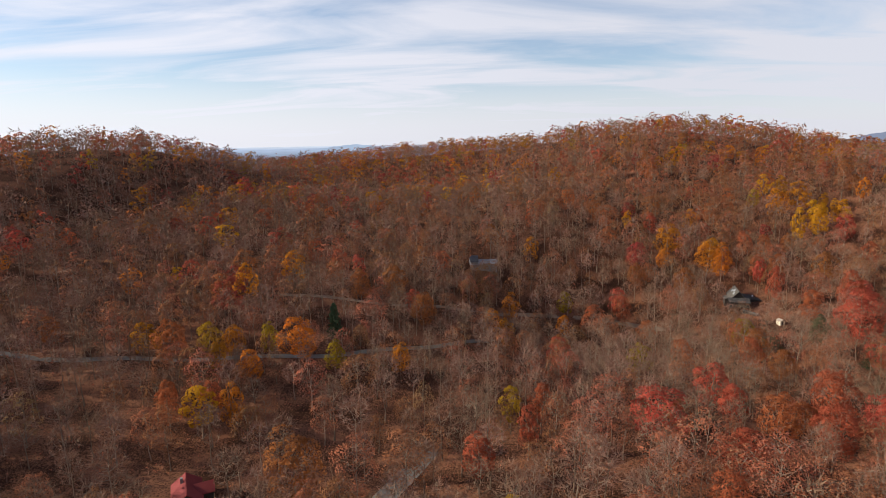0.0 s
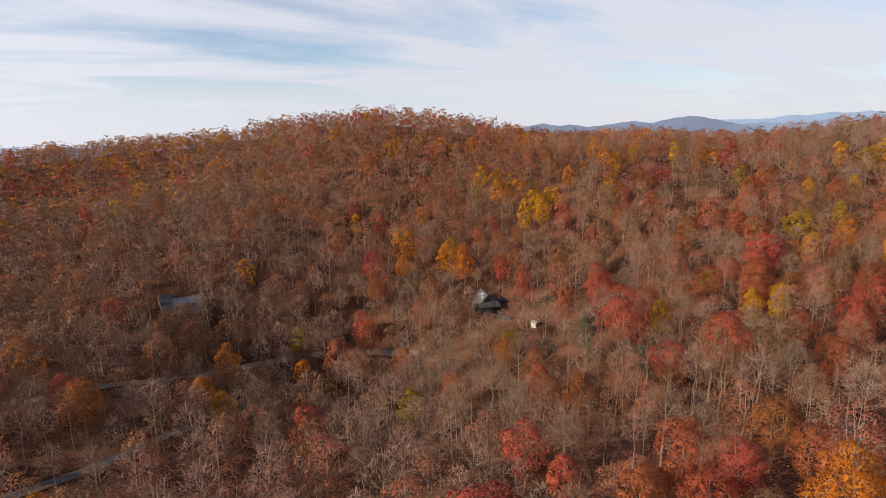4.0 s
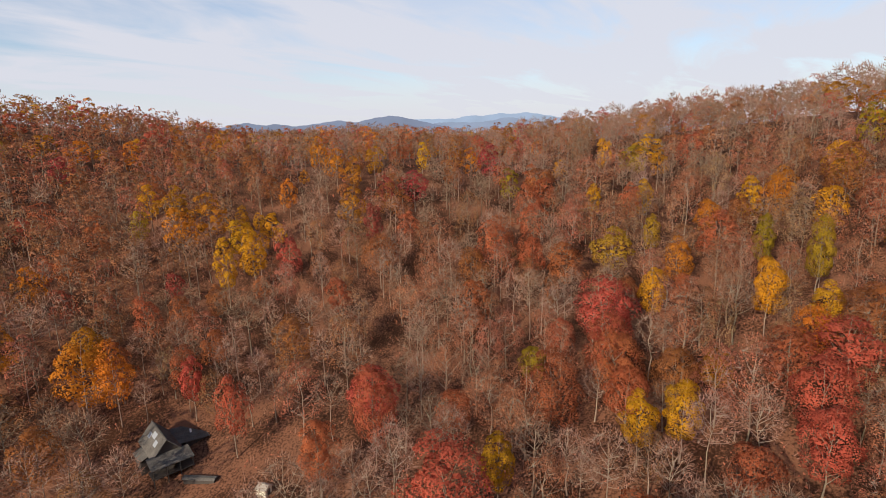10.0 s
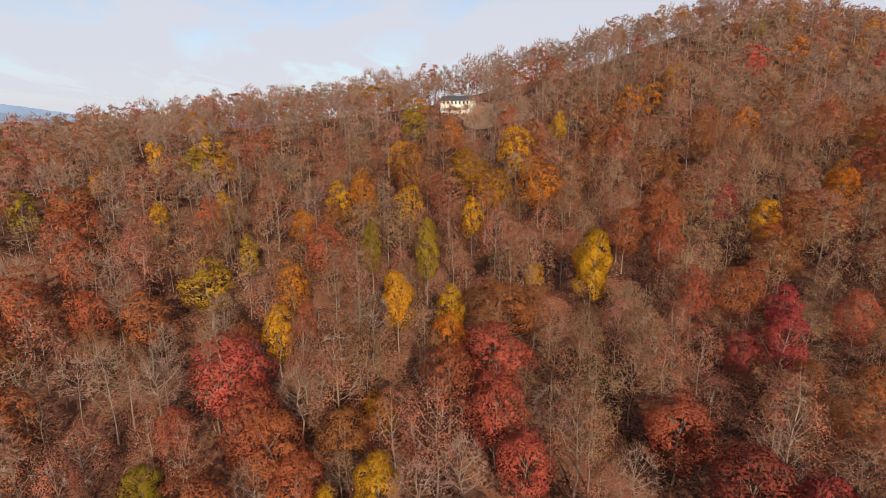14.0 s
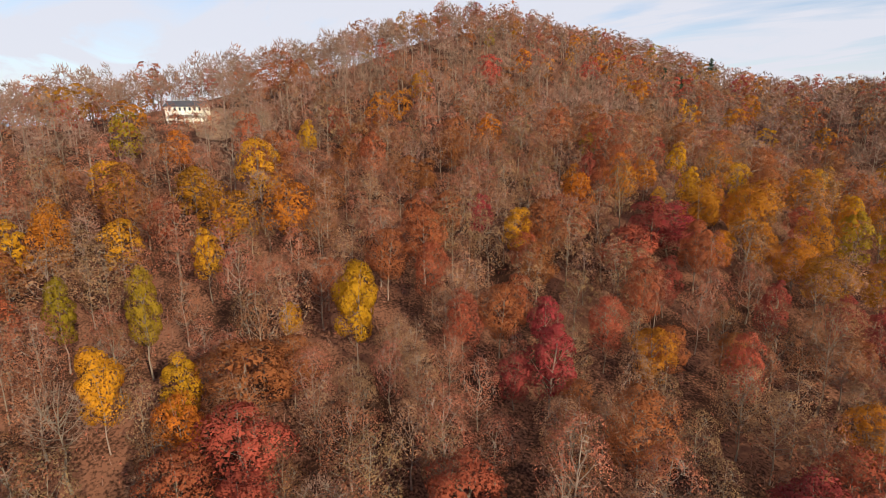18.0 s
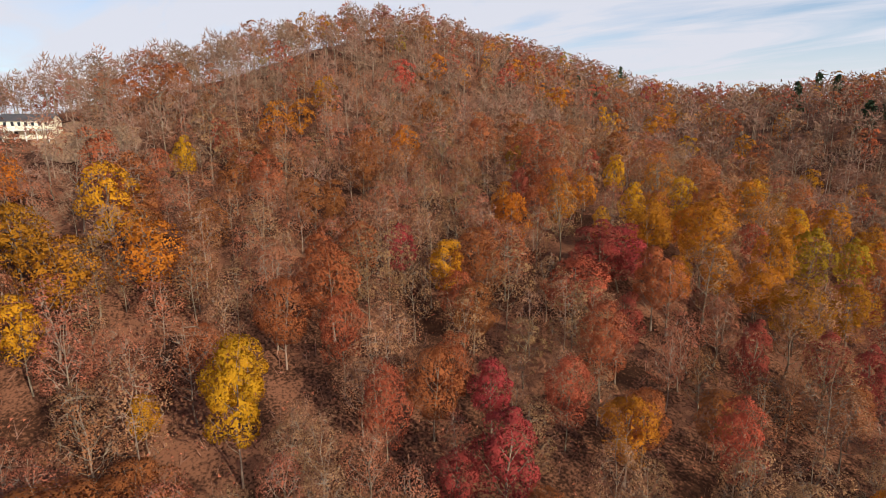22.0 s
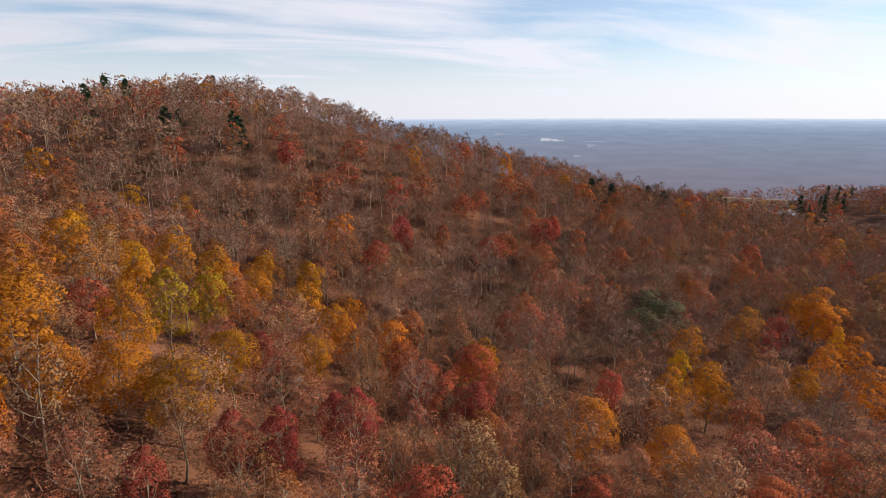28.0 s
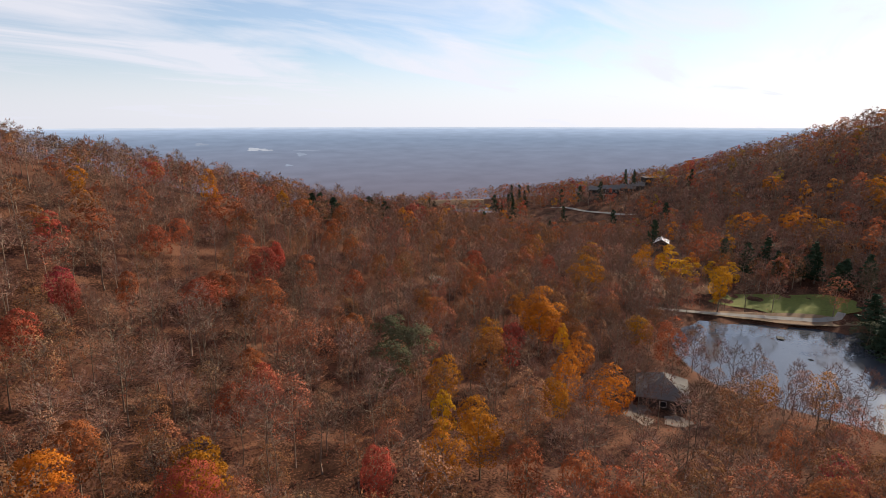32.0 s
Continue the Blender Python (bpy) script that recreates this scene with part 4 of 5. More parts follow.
CLEAR = [(125, 236, 9), (124, 226, 6), (126, 219, 5), (128, 203, 5), (17.4, 278, 7), (15, 268, 6), (58, 232, 5), (74, 255, 4), (-18, 9, 5), (-13, 4, 5), (-40, 145, 5), (-8, 115, 4), (-4, 122, 4), (-149, -4, 15), (-153, 12, 15), (-158, 24, 9), (-147, -44, 15), (-152, -32, 11), (-141, -56, 8), (-57, 111, 10), (-52, 101, 6), (-48, 93, 4), (-25, 8, 6.5), (124, 231, 8), (119, 224, 5), (130, 228, 4), (328, 89, 13), (317, 91, 12), (307, 86, 8), (320, 99, 10), (309, 97, 8), (299, 90, 5), (126, 210, 5), (-384, -377, 40), (-219, -76, 9), (-409, -201, 15), (-401, -218, 14), (-417, -184, 14), (-393, -194, 11), (-385, -208, 10), (-402, -178, 10), (-440, -176, 13), (-445, -217, 18), (-430, -208, 14), (-345, -325, 20), (-325, -372, 26), (-300, -350, 16), (-340, -205, 22), (-322, -185, 20), (-325, -165, 14), (-318, -218, 20), (-335, -245, 16), (-305, -180, 16), (-300, -150, 14), (-291, -137, 10), (121, 220, 5), (115, 218, 4), (-42.5, -103, 8), (-34, -95, 7), (-27, -88, 5), (-29, 1.8, 8), (-212, -74, 10), (-199, -68, 9), (-189, -64, 7), (18, 281, 6), (-42, 135, 6), (53, 226, 6)]


def open_ground(x, y):
    k = (np.hypot((x - POND[0]) / POND[2], (y - POND[1]) / POND[3]) < 1.06) & ((x - DAM[0]) * DAM[2] + (y - DAM[1]) * DAM[3] < 7)
    for cx, cy, r in CLEAR:
        k |= np.hypot(x - cx, y - cy) < r
    for line, w in ROADS:
        for a, b in zip(line[:-1], line[1:]):
            a, b = np.array(a, float), np.array(b, float)
            ab = b - a
            t = np.clip(((x - a[0]) * ab[0] + (y - a[1]) * ab[1]) / (ab @ ab), 0, 1)
            k |= np.hypot(x - a[0] - t * ab[0], y - a[1] - t * ab[1]) < w / 2 - 0.3
    return k


# places of all trees: a jittered grid over the hills
step = 7.3
tx, ty = np.meshgrid(np.arange(-560, 660, step), np.arange(-520, 770, step))
tx, ty = tx.ravel() + rng.uniform(-2.9, 2.9, tx.size), ty.ravel() + rng.uniform(-2.9, 2.9, ty.size)
keep = np.hypot(tx - 60, ty - 60) < 690
far = from_loop(tx, ty)
keep &= rng.uniform(size=tx.size) < np.where(far < 170, 0.97, np.where(far < 260, 0.9, np.where(far < 420, 0.72, 0.62)))
tx, ty = tx[keep], ty[keep]


def seen_from(x, y, eye):
    """Whether the crowns at x, y stand clear of the hills as seen from an overlook."""
    z = ground_z(x, y) + 18
    clear_ = np.ones(len(x), bool)
    for f in np.linspace(0.1, 0.97, 30):
        clear_ &= ground_z(eye[0] + (x - eye[0]) * f, eye[1] + (y - eye[1]) * f) < eye[2] + (z - eye[2]) * f + 1.5
    return clear_


OVERLOOKS = [(10, 0, 5), (30, 80, 4), (100, 142, 4), (142, 100, 6), (126, 57, 8)]
vis = np.zeros(len(tx), bool)
for eye in OVERLOOKS:
    vis |= seen_from(tx, ty, eye)
vis |= rng.uniform(size=len(tx)) < 0.05
vis &= ~open_ground(tx, ty)
for cx, cy, r, gone in ((-30, 132, 40, 0.3), (18, -8, 45, 0.5), (140, 212, 38, 0.35)):   # parts of the wood that stand open
    vis &= rng.uniform(size=len(tx)) > gone * np.exp(-((tx - cx) ** 2 + (ty - cy) ** 2) / (r * r))
vis &= (rng.uniform(size=len(tx)) < 0.8) | ~((tx < -60) & (ty > 75) & (ty < 70 - 0.62 * (tx - 20)) & (far[keep] > 90))
tx, ty = tx[vis], ty[vis]

TREES = []   # x, y, kind, height factor, width factor, standing out


def plant(kind, x, y, height, width):
    TREES.append((x, y, kind, height / 19, width * (1.0 if kind in ("orange", "yellow") else 0.9), True))


# trees whose crowns stand out from the rest: kind, place, height, breadth
plant("yellow", 201, 89, 16, 0.95)
plant("yellow", 196, 132, 19, 0.90)
plant("olive", 208, 124, 20, 0.90)
plant("yellow", 248, 91, 22, 1.15)
plant("yellow", 192, -4, 15, 0.85)
plant("yellow", 239, 123, 15, 0.90)
plant("yellow", 177, 274, 20, 1.15)
plant("red", 141, 190, 22, 1.00)
plant("red", 132, 220, 22, 0.85)
plant("orange", 208, 21, 18, 1.10)
plant("orange", 180, -8, 15, 1.00)
plant("orange", 162, -6, 18, 0.95)
plant("orange", 182, -62, 19, 0.90)
plant("orange", 179, -108, 16, 0.90)
plant("orange", 122, -49, 15, 0.90)
plant("orange", 131, -58, 19, 1.00)
plant("orange", 144, -48, 17, 1.00)
plant("olive", 152, -29, 19, 1.00)
plant("orange", 11, -8, 22, 0.95)
plant("orange", -4, -45, 15, 1.00)
plant("red", 101, -16, 16, 1.20)
plant("red", 172, 43, 17, 1.00)
plant("red", 165, 122, 15, 1.15)
plant("crimson", 259, 231, 20, 1.15)
plant("yellow", 281, 194, 20, 0.90)
plant("orange", -153, 310, 15, 1.30)
plant("olive", 106, 190, 16, 1.00)
plant("orange", 234, 103, 21, 1.19)
plant("yellow", 224, 110, 16, 0.78)
plant("orange", 232, 90, 21, 1.21)
plant("yellow", 193, 94, 23, 1.02)
plant("yellow", 194, 122, 15, 0.78)
plant("orange", 187, 124, 15, 0.78)
plant("yellow", 243, 141, 16, 0.96)
plant("orange", 241, 135, 16, 0.84)
plant("orange", 252, 134, 16, 0.79)
plant("olive", 263, 120, 16, 0.95)
plant("olive", 286, 114, 19, 1.21)
plant("orange", 276, 103, 16, 0.94)
plant("olive", 224, 162, 16, 0.78)
plant("olive", 214, 169, 17, 1.42)
plant("orange", 210, 152, 16, 0.78)
plant("yellow", 247, 170, 16, 0.78)
plant("yellow", 287, 180, 17, 1.36)
plant("orange", 275, 173, 16, 0.78)
plant("orange_red", 188, 114, 17, 1.60)
plant("red", 174, 127, 17, 1.10)
plant("red", 175, 119, 16, 1.44)
plant("red", 156, 121, 17, 0.98)
plant("red", 156, 99, 17, 1.28)
plant("crimson", 144, 97, 17, 1.31)
plant("crimson", 139, 92, 16, 1.15)
plant("red", 181, 160, 22, 1.60)
plant("russet", 179, 144, 21, 1.55)
plant("yellow", 195, 154, 15, 0.78)
plant("orange", 174, -1, 22, 1.35)
plant("orange", 205, 6, 16, 0.78)
plant("yellow", 266, -126, 22, 0.82)
plant("orange", 254, -145, 19, 1.05)
plant("orange", 298, -130, 21, 0.92)
plant("orange", 283, 37, 17, 0.96)
plant("orange", 284, 28, 16, 1.00)
plant("orange", 256, 11, 18, 1.07)
plant("yellow", 274, 67, 15, 0.78)
plant("red", 307, -32, 22, 1.60)
plant("red", 310, 16, 15, 0.78)
plant("red", 333, 6, 16, 1.28)
plant("red", 335, 45, 15, 1.43)
plant("russet", 267, 108, 17, 1.45)
plant("russet", 275, 124, 17, 1.51)
plant("russet", 263, 143, 17, 1.41)
plant("russet", 252, 75, 16, 1.46)
plant("russet", 244, 63, 16, 1.43)
plant("russet", 207, 94, 16, 1.21)
plant("russet", 212, 100, 16, 1.06)
plant("russet", 222, 72, 16, 1.24)
plant("orange_red", 219, 56, 16, 1.29)
plant("crimson", 168, 72, 17, 1.17)
plant("tan", 157, 65, 16, 0.79)
plant("orange", 161, 55, 15, 0.78)
plant("red", 199, 74, 16, 0.80)
plant("crimson", 179, 62, 15, 0.78)
plant("red", 185, 64, 15, 0.78)
plant("red", 185, 30, 17, 1.60)
plant("crimson", 185, 14, 16, 1.42)
plant("crimson", 174, 32, 15, 0.78)
plant("red", 170, 56, 15, 0.78)
plant("crimson", 214, 49, 15, 0.78)
plant("red", 185, 77, 15, 0.78)
plant("orange_red", 242, 51, 16, 1.22)
plant("russet", 225, 86, 16, 1.25)
plant("russet", 215, 102, 16, 0.86)
plant("russet", 172, 84, 16, 0.85)
plant("russet", 229, 48, 15, 1.19)
plant("russet", 242, 71, 16, 0.95)
plant("russet", 182, 94, 15, 0.78)
plant("orange", 302, -128, 18, 0.78)
plant("yellow", 273, -130, 20, 0.78)
plant("orange", 265, -78, 17, 1.11)
plant("yellow", 231, -129, 17, 1.31)
plant("orange", 210, -134, 17, 1.00)
plant("orange", 205, -163, 17, 0.78)
plant("orange", 230, -168, 16, 0.78)
plant("orange", 254, -175, 17, 1.28)
plant("yellow", 203, -15, 15, 0.78)
plant("orange", 256, -144, 16, 0.89)
plant("orange", 208, 5, 15, 0.78)
plant("orange", 195, -23, 16, 0.82)
plant("yellow", 186, -17, 16, 0.78)
plant("orange", 181, -24, 15, 0.78)
plant("yellow", 180, -52, 17, 0.92)
plant("olive", 158, -19, 19, 1.07)
plant("orange", 134, -47, 16, 1.17)
plant("orange", 128, -35, 16, 0.87)
plant("orange", 134, -16, 15, 0.78)
plant("orange", 165, -106, 16, 0.78)
plant("yellow", 167, -43, 16, 0.78)
plant("orange", 171, -42, 16, 0.78)
plant("crimson", 187, 19, 17, 1.57)
plant("crimson", 155, 26, 17, 0.78)
plant("red", 150, 46, 16, 0.78)
plant("crimson", 132, 5, 16, 0.99)
plant("red", 113, -11, 16, 1.30)
plant("crimson", 109, 3, 16, 1.35)
plant("red", 126, 32, 17, 1.13)
plant("red", 124, 36, 16, 0.78)
plant("tan", 136, 40, 15, 0.78)
plant("orange", 133, 44, 15, 0.78)
plant("red", 104, 33, 16, 0.83)
plant("crimson", 38, -106, 19, 1.34)
plant("red", 63, -97, 18, 1.55)
plant("crimson", 95, -104, 16, 0.95)
plant("red", 108, -84, 16, 1.15)
plant("crimson", 130, -152, 15, 0.78)
plant("red", 35, -149, 16, 1.60)
plant("pine", 148, -175, 11, 1.15)
plant("red", 90, -131, 16, 1.08)
plant("orange", 73, -165, 16, 0.87)
plant("crimson", 218, 6, 16, 0.78)
plant("red", 116, -21, 16, 1.01)
plant("russet", 163, 19, 16, 1.00)
plant("russet", 160, 34, 15, 0.78)
plant("russet", 164, 36, 15, 0.78)
plant("russet", 263, -101, 17, 1.60)
plant("pine", 411, -228, 9, 1.23)
plant("red", 329, -82, 16, 1.60)
plant("red", 343, -109, 17, 1.32)
plant("orange", 148, -7, 16, 0.96)
plant("crimson", 143, -14, 16, 0.78)
plant("crimson", 130, 8, 16, 1.11)
plant("crimson", 147, 15, 15, 0.78)
plant("crimson", 141, 15, 15, 0.78)
plant("orange", 96, -26, 15, 1.08)
plant("orange", 34, -29, 17, 1.06)
plant("yellow", 49, -15, 16, 0.78)
plant("orange", 45, -10, 17, 0.94)
plant("orange", -32, -43, 22, 1.60)
plant("yellow", -24, -30, 16, 0.78)
plant("orange", 7, 2, 19, 1.26)
plant("orange", 20, -6, 16, 0.78)
plant("orange", 77, 15, 16, 1.01)
plant("red", 75, -6, 16, 0.78)
plant("red", 55, 10, 16, 0.78)
plant("red", -13, -42, 16, 1.09)
plant("red", -49, -88, 22, 1.60)
plant("red", 55, -103, 16, 1.60)
plant("red", 25, -120, 16, 0.78)
plant("red", 81, -100, 16, 0.81)
plant("crimson", 95, -98, 17, 0.78)
plant("red", 106, -90, 15, 1.02)
plant("red", 129, -151, 16, 1.35)
plant("red", 64, -126, 17, 1.26)
plant("red", 78, -135, 17, 1.60)
plant("red", 108, -137, 16, 1.30)
plant("orange", -67, -146, 20, 0.85)
plant("orange", 22, -177, 17, 0.85)
plant("orange", -92, -59, 21, 1.60)
plant("orange", -144, -85, 17, 1.39)
plant("pine", 173, -192, 9, 0.95)
plant("red", 27, -154, 16, 1.54)
plant("red", 101, -163, 16, 1.60)
plant("red", 152, -194, 17, 1.60)
plant("green", 24, -50, 17, 1.60)
plant("green", 39, -43, 16, 1.34)
plant("orange", -26, -40, 22, 1.60)
plant("orange", -16, -19, 17, 0.90)
plant("yellow", -147, -44, 22, 1.60)
plant("orange", -139, -53, 21, 1.01)
plant("yellow", -142, -33, 19, 1.60)
plant("yellow", -124, -12, 22, 1.46)
plant("orange", -57, -19, 17, 1.10)
plant("red", -1, -34, 16, 0.92)
plant("orange", -66, -151, 19, 0.78)
plant("red", 26, -118, 16, 0.88)
plant("red", 9, -97, 16, 1.13)
plant("orange", 27, -163, 16, 0.78)
plant("red", 41, -187, 16, 1.29)
plant("orange", -7, -167, 16, 0.84)
plant("orange", 98, -21, 15, 1.18)
plant("orange", 116, -31, 16, 1.06)
plant("orange", -201, -32, 17, 1.00)
plant("orange", -240, -34, 20, 1.60)
plant("orange", -244, -9, 19, 1.60)
plant("orange", -234, 9, 17, 1.60)
plant("orange", -338, -44, 16, 1.60)
plant("green", 22, -62, 16, 1.60)
plant("green", 23, -55, 16, 1.30)
plant("pine", -219, -81, 20, 1.60)
plant("pine", -181, 25, 16, 1.50)
plant("pine", -184, 13, 15, 1.40)
plant("pine", -184, 33, 17, 1.50)
plant("pine", -186, -4, 14, 1.30)
plant("pine", -347, -305, 15, 0.97)
plant("pine", -363, -287, 19, 1.22)
plant("pine", -355, -296, 19, 1.21)
plant("yellow", 164, 264, 22, 0.93)
plant("yellow", 171, 261, 22, 1.07)
plant("red", 180, 256, 16, 0.96)
plant("red", 176, 232, 15, 1.01)
plant("red", 148, 196, 17, 1.31)
plant("red", 128, 165, 22, 1.60)
plant("yellow", 141, 164, 15, 0.78)
plant("red", 135, 241, 17, 0.78)
plant("orange", 120, 256, 22, 1.31)
plant("orange", 124, 250, 20, 0.78)
plant("orange", 110, 279, 22, 1.43)
plant("orange", 105, 270, 16, 0.78)
plant("orange", 167, 290, 22, 1.18)
plant("olive", 165, 310, 17, 0.95)
plant("orange", 233, 266, 17, 1.02)
plant("orange", 224, 286, 20, 0.78)
plant("orange", 220, 265, 17, 0.78)
plant("yellow", 249, 255, 16, 0.78)
plant("crimson", 227, 243, 15, 1.27)
plant("crimson", 203, 242, 19, 0.78)
plant("crimson", 221, 251, 15, 0.80)
plant("olive", 245, 215, 16, 0.92)
plant("olive", 280, 183, 17, 1.46)
plant("yellow", 245, 185, 16, 0.78)
plant("yellow", 261, 121, 17, 1.14)
plant("olive", 216, 135, 17, 0.79)
plant("orange_red", 206, 179, 17, 1.40)
plant("yellow", 156, 146, 15, 0.78)
plant("yellow", 158, 140, 15, 0.78)
plant("red", 149, 129, 15, 0.94)
plant("red", 135, 113, 16, 1.11)
plant("red", 120, 142, 16, 1.23)
plant("russet", 157, 174, 16, 1.29)
plant("orange", 323, 122, 18, 1.60)
plant("orange", 301, 111, 17, 1.38)
plant("red", 180, 435, 17, 1.60)
plant("green", 121, 173, 16, 0.78)
plant("pine", 126, 156, 8, 0.87)
plant("russet", 139, 155, 16, 1.12)
plant("orange", 201, 278, 17, 0.79)
plant("orange", 223, 276, 17, 1.02)
plant("yellow", -116, 277, 17, 1.60)
plant("crimson", -85, 269, 18, 1.60)
plant("orange", -125, 305, 19, 1.15)
plant("crimson", -79, 195, 22, 1.60)
plant("orange", -76, 204, 22, 1.12)
plant("red", -109, 227, 17, 1.10)
plant("red", -49, 247, 16, 0.89)
plant("red", -40, 244, 16, 0.78)
plant("red", -12, 214, 16, 0.90)
plant("orange", 28, 232, 16, 0.78)
plant("orange", 19, 214, 15, 0.78)
plant("orange", 50, 227, 15, 0.78)
plant("orange", -46, 170, 21, 1.29)
plant("orange", -57, 157, 15, 0.78)
plant("orange", -69, 162, 15, 0.78)
plant("orange", -54, 136, 17, 0.78)
plant("yellow", -62, 134, 16, 1.35)
plant("tan", -2, 137, 16, 0.78)
plant("olive", 21, 135, 15, 0.78)
plant("red", 29, 135, 16, 1.00)
plant("red", 24, 120, 16, 0.78)
plant("red", 54, 120, 17, 1.60)
plant("red", 71, 133, 16, 1.08)
plant("red", 92, 156, 15, 0.78)
plant("red", 85, 109, 22, 1.13)
plant("red", 81, 101, 16, 1.09)
plant("red", 64, 101, 15, 1.39)
plant("red", 91, 103, 15, 1.00)
plant("crimson", 94, 276, 17, 1.09)
plant("yellow", 98, 311, 17, 0.78)
plant("orange", 126, 265, 18, 0.95)
plant("orange", 129, 303, 17, 0.86)
plant("orange", 176, 288, 22, 1.35)
plant("yellow", 174, 319, 17, 0.96)
plant("red", 134, 237, 17, 0.78)
plant("red", -53, 303, 16, 1.25)
plant("yellow", 5, 466, 22, 1.25)
plant("yellow", -5, 381, 16, 1.26)
plant("yellow", 25, 411, 16, 0.82)
plant("orange", -111, 593, 22, 1.60)
plant("tan", 4, 257, 16, 0.78)
plant("orange", 42, 284, 17, 0.89)
plant("orange", -12, 167, 15, 0.78)
plant("red", 77, 245, 16, 0.93)
plant("olive", 67, 177, 16, 1.08)
plant("pine", -39, 191, 15, 0.98)
plant("olive", -33, 166, 16, 1.01)
plant("olive", -76, 170, 16, 1.01)
plant("orange", -68, 171, 15, 0.86)
plant("olive", -56, 171, 16, 0.83)
plant("red", -88, 326, 17, 1.35)
plant("red", -70, 361, 16, 1.20)
plant("red", -106, 308, 16, 1.36)
plant("red", -65, 263, 16, 0.97)
plant("red", 181, 491, 17, 1.36)
plant("orange", 67, 564, 17, 1.60)
plant("orange", 36, 594, 18, 1.60)
plant("orange", -68, 660, 20, 1.60)
plant("orange", -90, 614, 19, 1.60)
plant("orange", -10, 643, 19, 1.60)
plant("orange", 90, 566, 16, 1.56)
plant("orange", 20, 621, 17, 1.60)
plant("orange", -35, 643, 17, 1.60)
plant("orange", -165, 364, 17, 1.49)
plant("orange", -204, 417, 17, 1.60)
plant("orange", -143, 362, 18, 1.52)
plant("orange", -124, 360, 17, 1.46)
plant("orange", -111, 374, 17, 1.39)
plant("pine", -388, -568, 19, 1.10)
plant("pine", -376, -547, 16, 1.00)
plant("pine", -402, -589, 20, 1.20)
plant("pine", -288, -431, 18, 1.10)
plant("pine", -335, -478, 15, 1.00)
plant("pine", -412, -602, 17, 1.00)
plant("pine", -382, -310, 14, 1.00)
plant("pine", -382, -294, 16, 1.00)
plant("pine", 150, -173, 14, 1.10)
plant("russet", 104, 194, 17, 1.10)
plant("bare", 102, 205, 17, 1.20)
plant("russet", 109, 194, 16, 1.10)
plant("bare", 98, 197, 17, 1.10)
plant("bare", -51, 11, 19, 0.87)
plant("bare", -54, 20, 18, 0.96)
plant("russet", -47, 24, 16, 0.91)
plant("bare", -49, 32, 19, 0.98)
plant("bare", -50, 41, 18, 0.99)
plant("russet", -39, 35, 19, 0.82)
plant("bare", -40, 18, 20, 0.80)
plant("bare", -38, 45, 19, 1.05)
plant("orange", -37, 27, 16, 0.88)
plant("bare", -28, 41, 20, 0.87)
plant("russet", -57, 1, 19, 1.10)
plant("bare", -38, 9, 20, 0.94)
plant("bare", -55, 48, 18, 1.05)
plant("orange", -44, 39, 16, 0.94)
plant("bare", -32, 22, 19, 0.99)
plant("bare", -24, 34, 20, 0.85)
plant("russet", -24, 47, 18, 0.99)
plant("pine", -30, -178, 15, 1.7)
plant("pine", -38, -183, 16, 1.7)
plant("pine", -47, -184, 14, 1.7)
plant("pine", -70, -190, 15, 1.7)
plant("pine", -79, -193, 16, 1.7)
plant("pine", -89, -191, 14, 1.7)
plant("pine", -345, -306, 13, 1.3)
plant("pine", -428, -334, 15, 1.3)
plant("pine", -421, -340, 16, 1.2)
plant("pine", -437, -327, 14, 1.3)
plant("pine", -426, -199, 22, 1.0)
plant("pine", -431, -192, 20, 0.9)
plant("pine", -305, -108, 17, 1.5)
plant("bare", -9, 3, 19, 0.9)
plant("bare", -6, 10, 20, 0.9)
plant("bare", -14, -6, 20, 0.9)
plant("bare", -20, 16, 18, 0.9)
plant("orange", -240, -42, 16, 1.1)
plant("orange", -262, -9, 16, 1.5)
plant("orange", -245, 3, 14, 1.2)
plant("orange", -250, -28, 15, 1.2)
plant("orange", -252, -15, 15, 1.3)
plant("crimson", 92, 276, 16, 0.95)
plant("orange_red", 104, 189, 16, 0.95)
plant("red", 77, 238, 17, 0.95)
plant("orange_red", 128, 256, 17, 0.95)
plant("green", 111, 180, 9, 0.95)
plant("pine", 148, -168, 14, 1.50)
plant("pine", 176, -176, 13, 1.50)
plant("pine", -196, -32, 15, 1.50)
plant("pine", -186, -18, 17, 1.60)
plant("pine", -200, -12, 16, 1.50)
plant("pine", -188, 8, 13, 1.70)
plant("pine", -194, 10, 17, 1.50)
plant("pine", -178, 23, 15, 1.60)
plant("pine", -181, 33, 17, 1.60)
plant("pine", -144, 40, 15, 1.90)
plant("pine", -131, 45, 14, 1.90)
plant("pine", -120, 47, 15, 2.00)
plant("pine", -112, 53, 15, 2.00)
plant("green", -126, 41, 12, 1.40)
plant("green", -182, -6, 11, 1.30)
plant("green", -156, -24, 11, 1.30)
plant("yellow", -160, -18, 15, 1.10)
plant("orange", -164, -38, 15, 1.00)
plant("orange", -158, -52, 14, 0.90)
plant("orange", -150, -60, 15, 0.95)
plant("yellow", -162, -28, 13, 1.00)


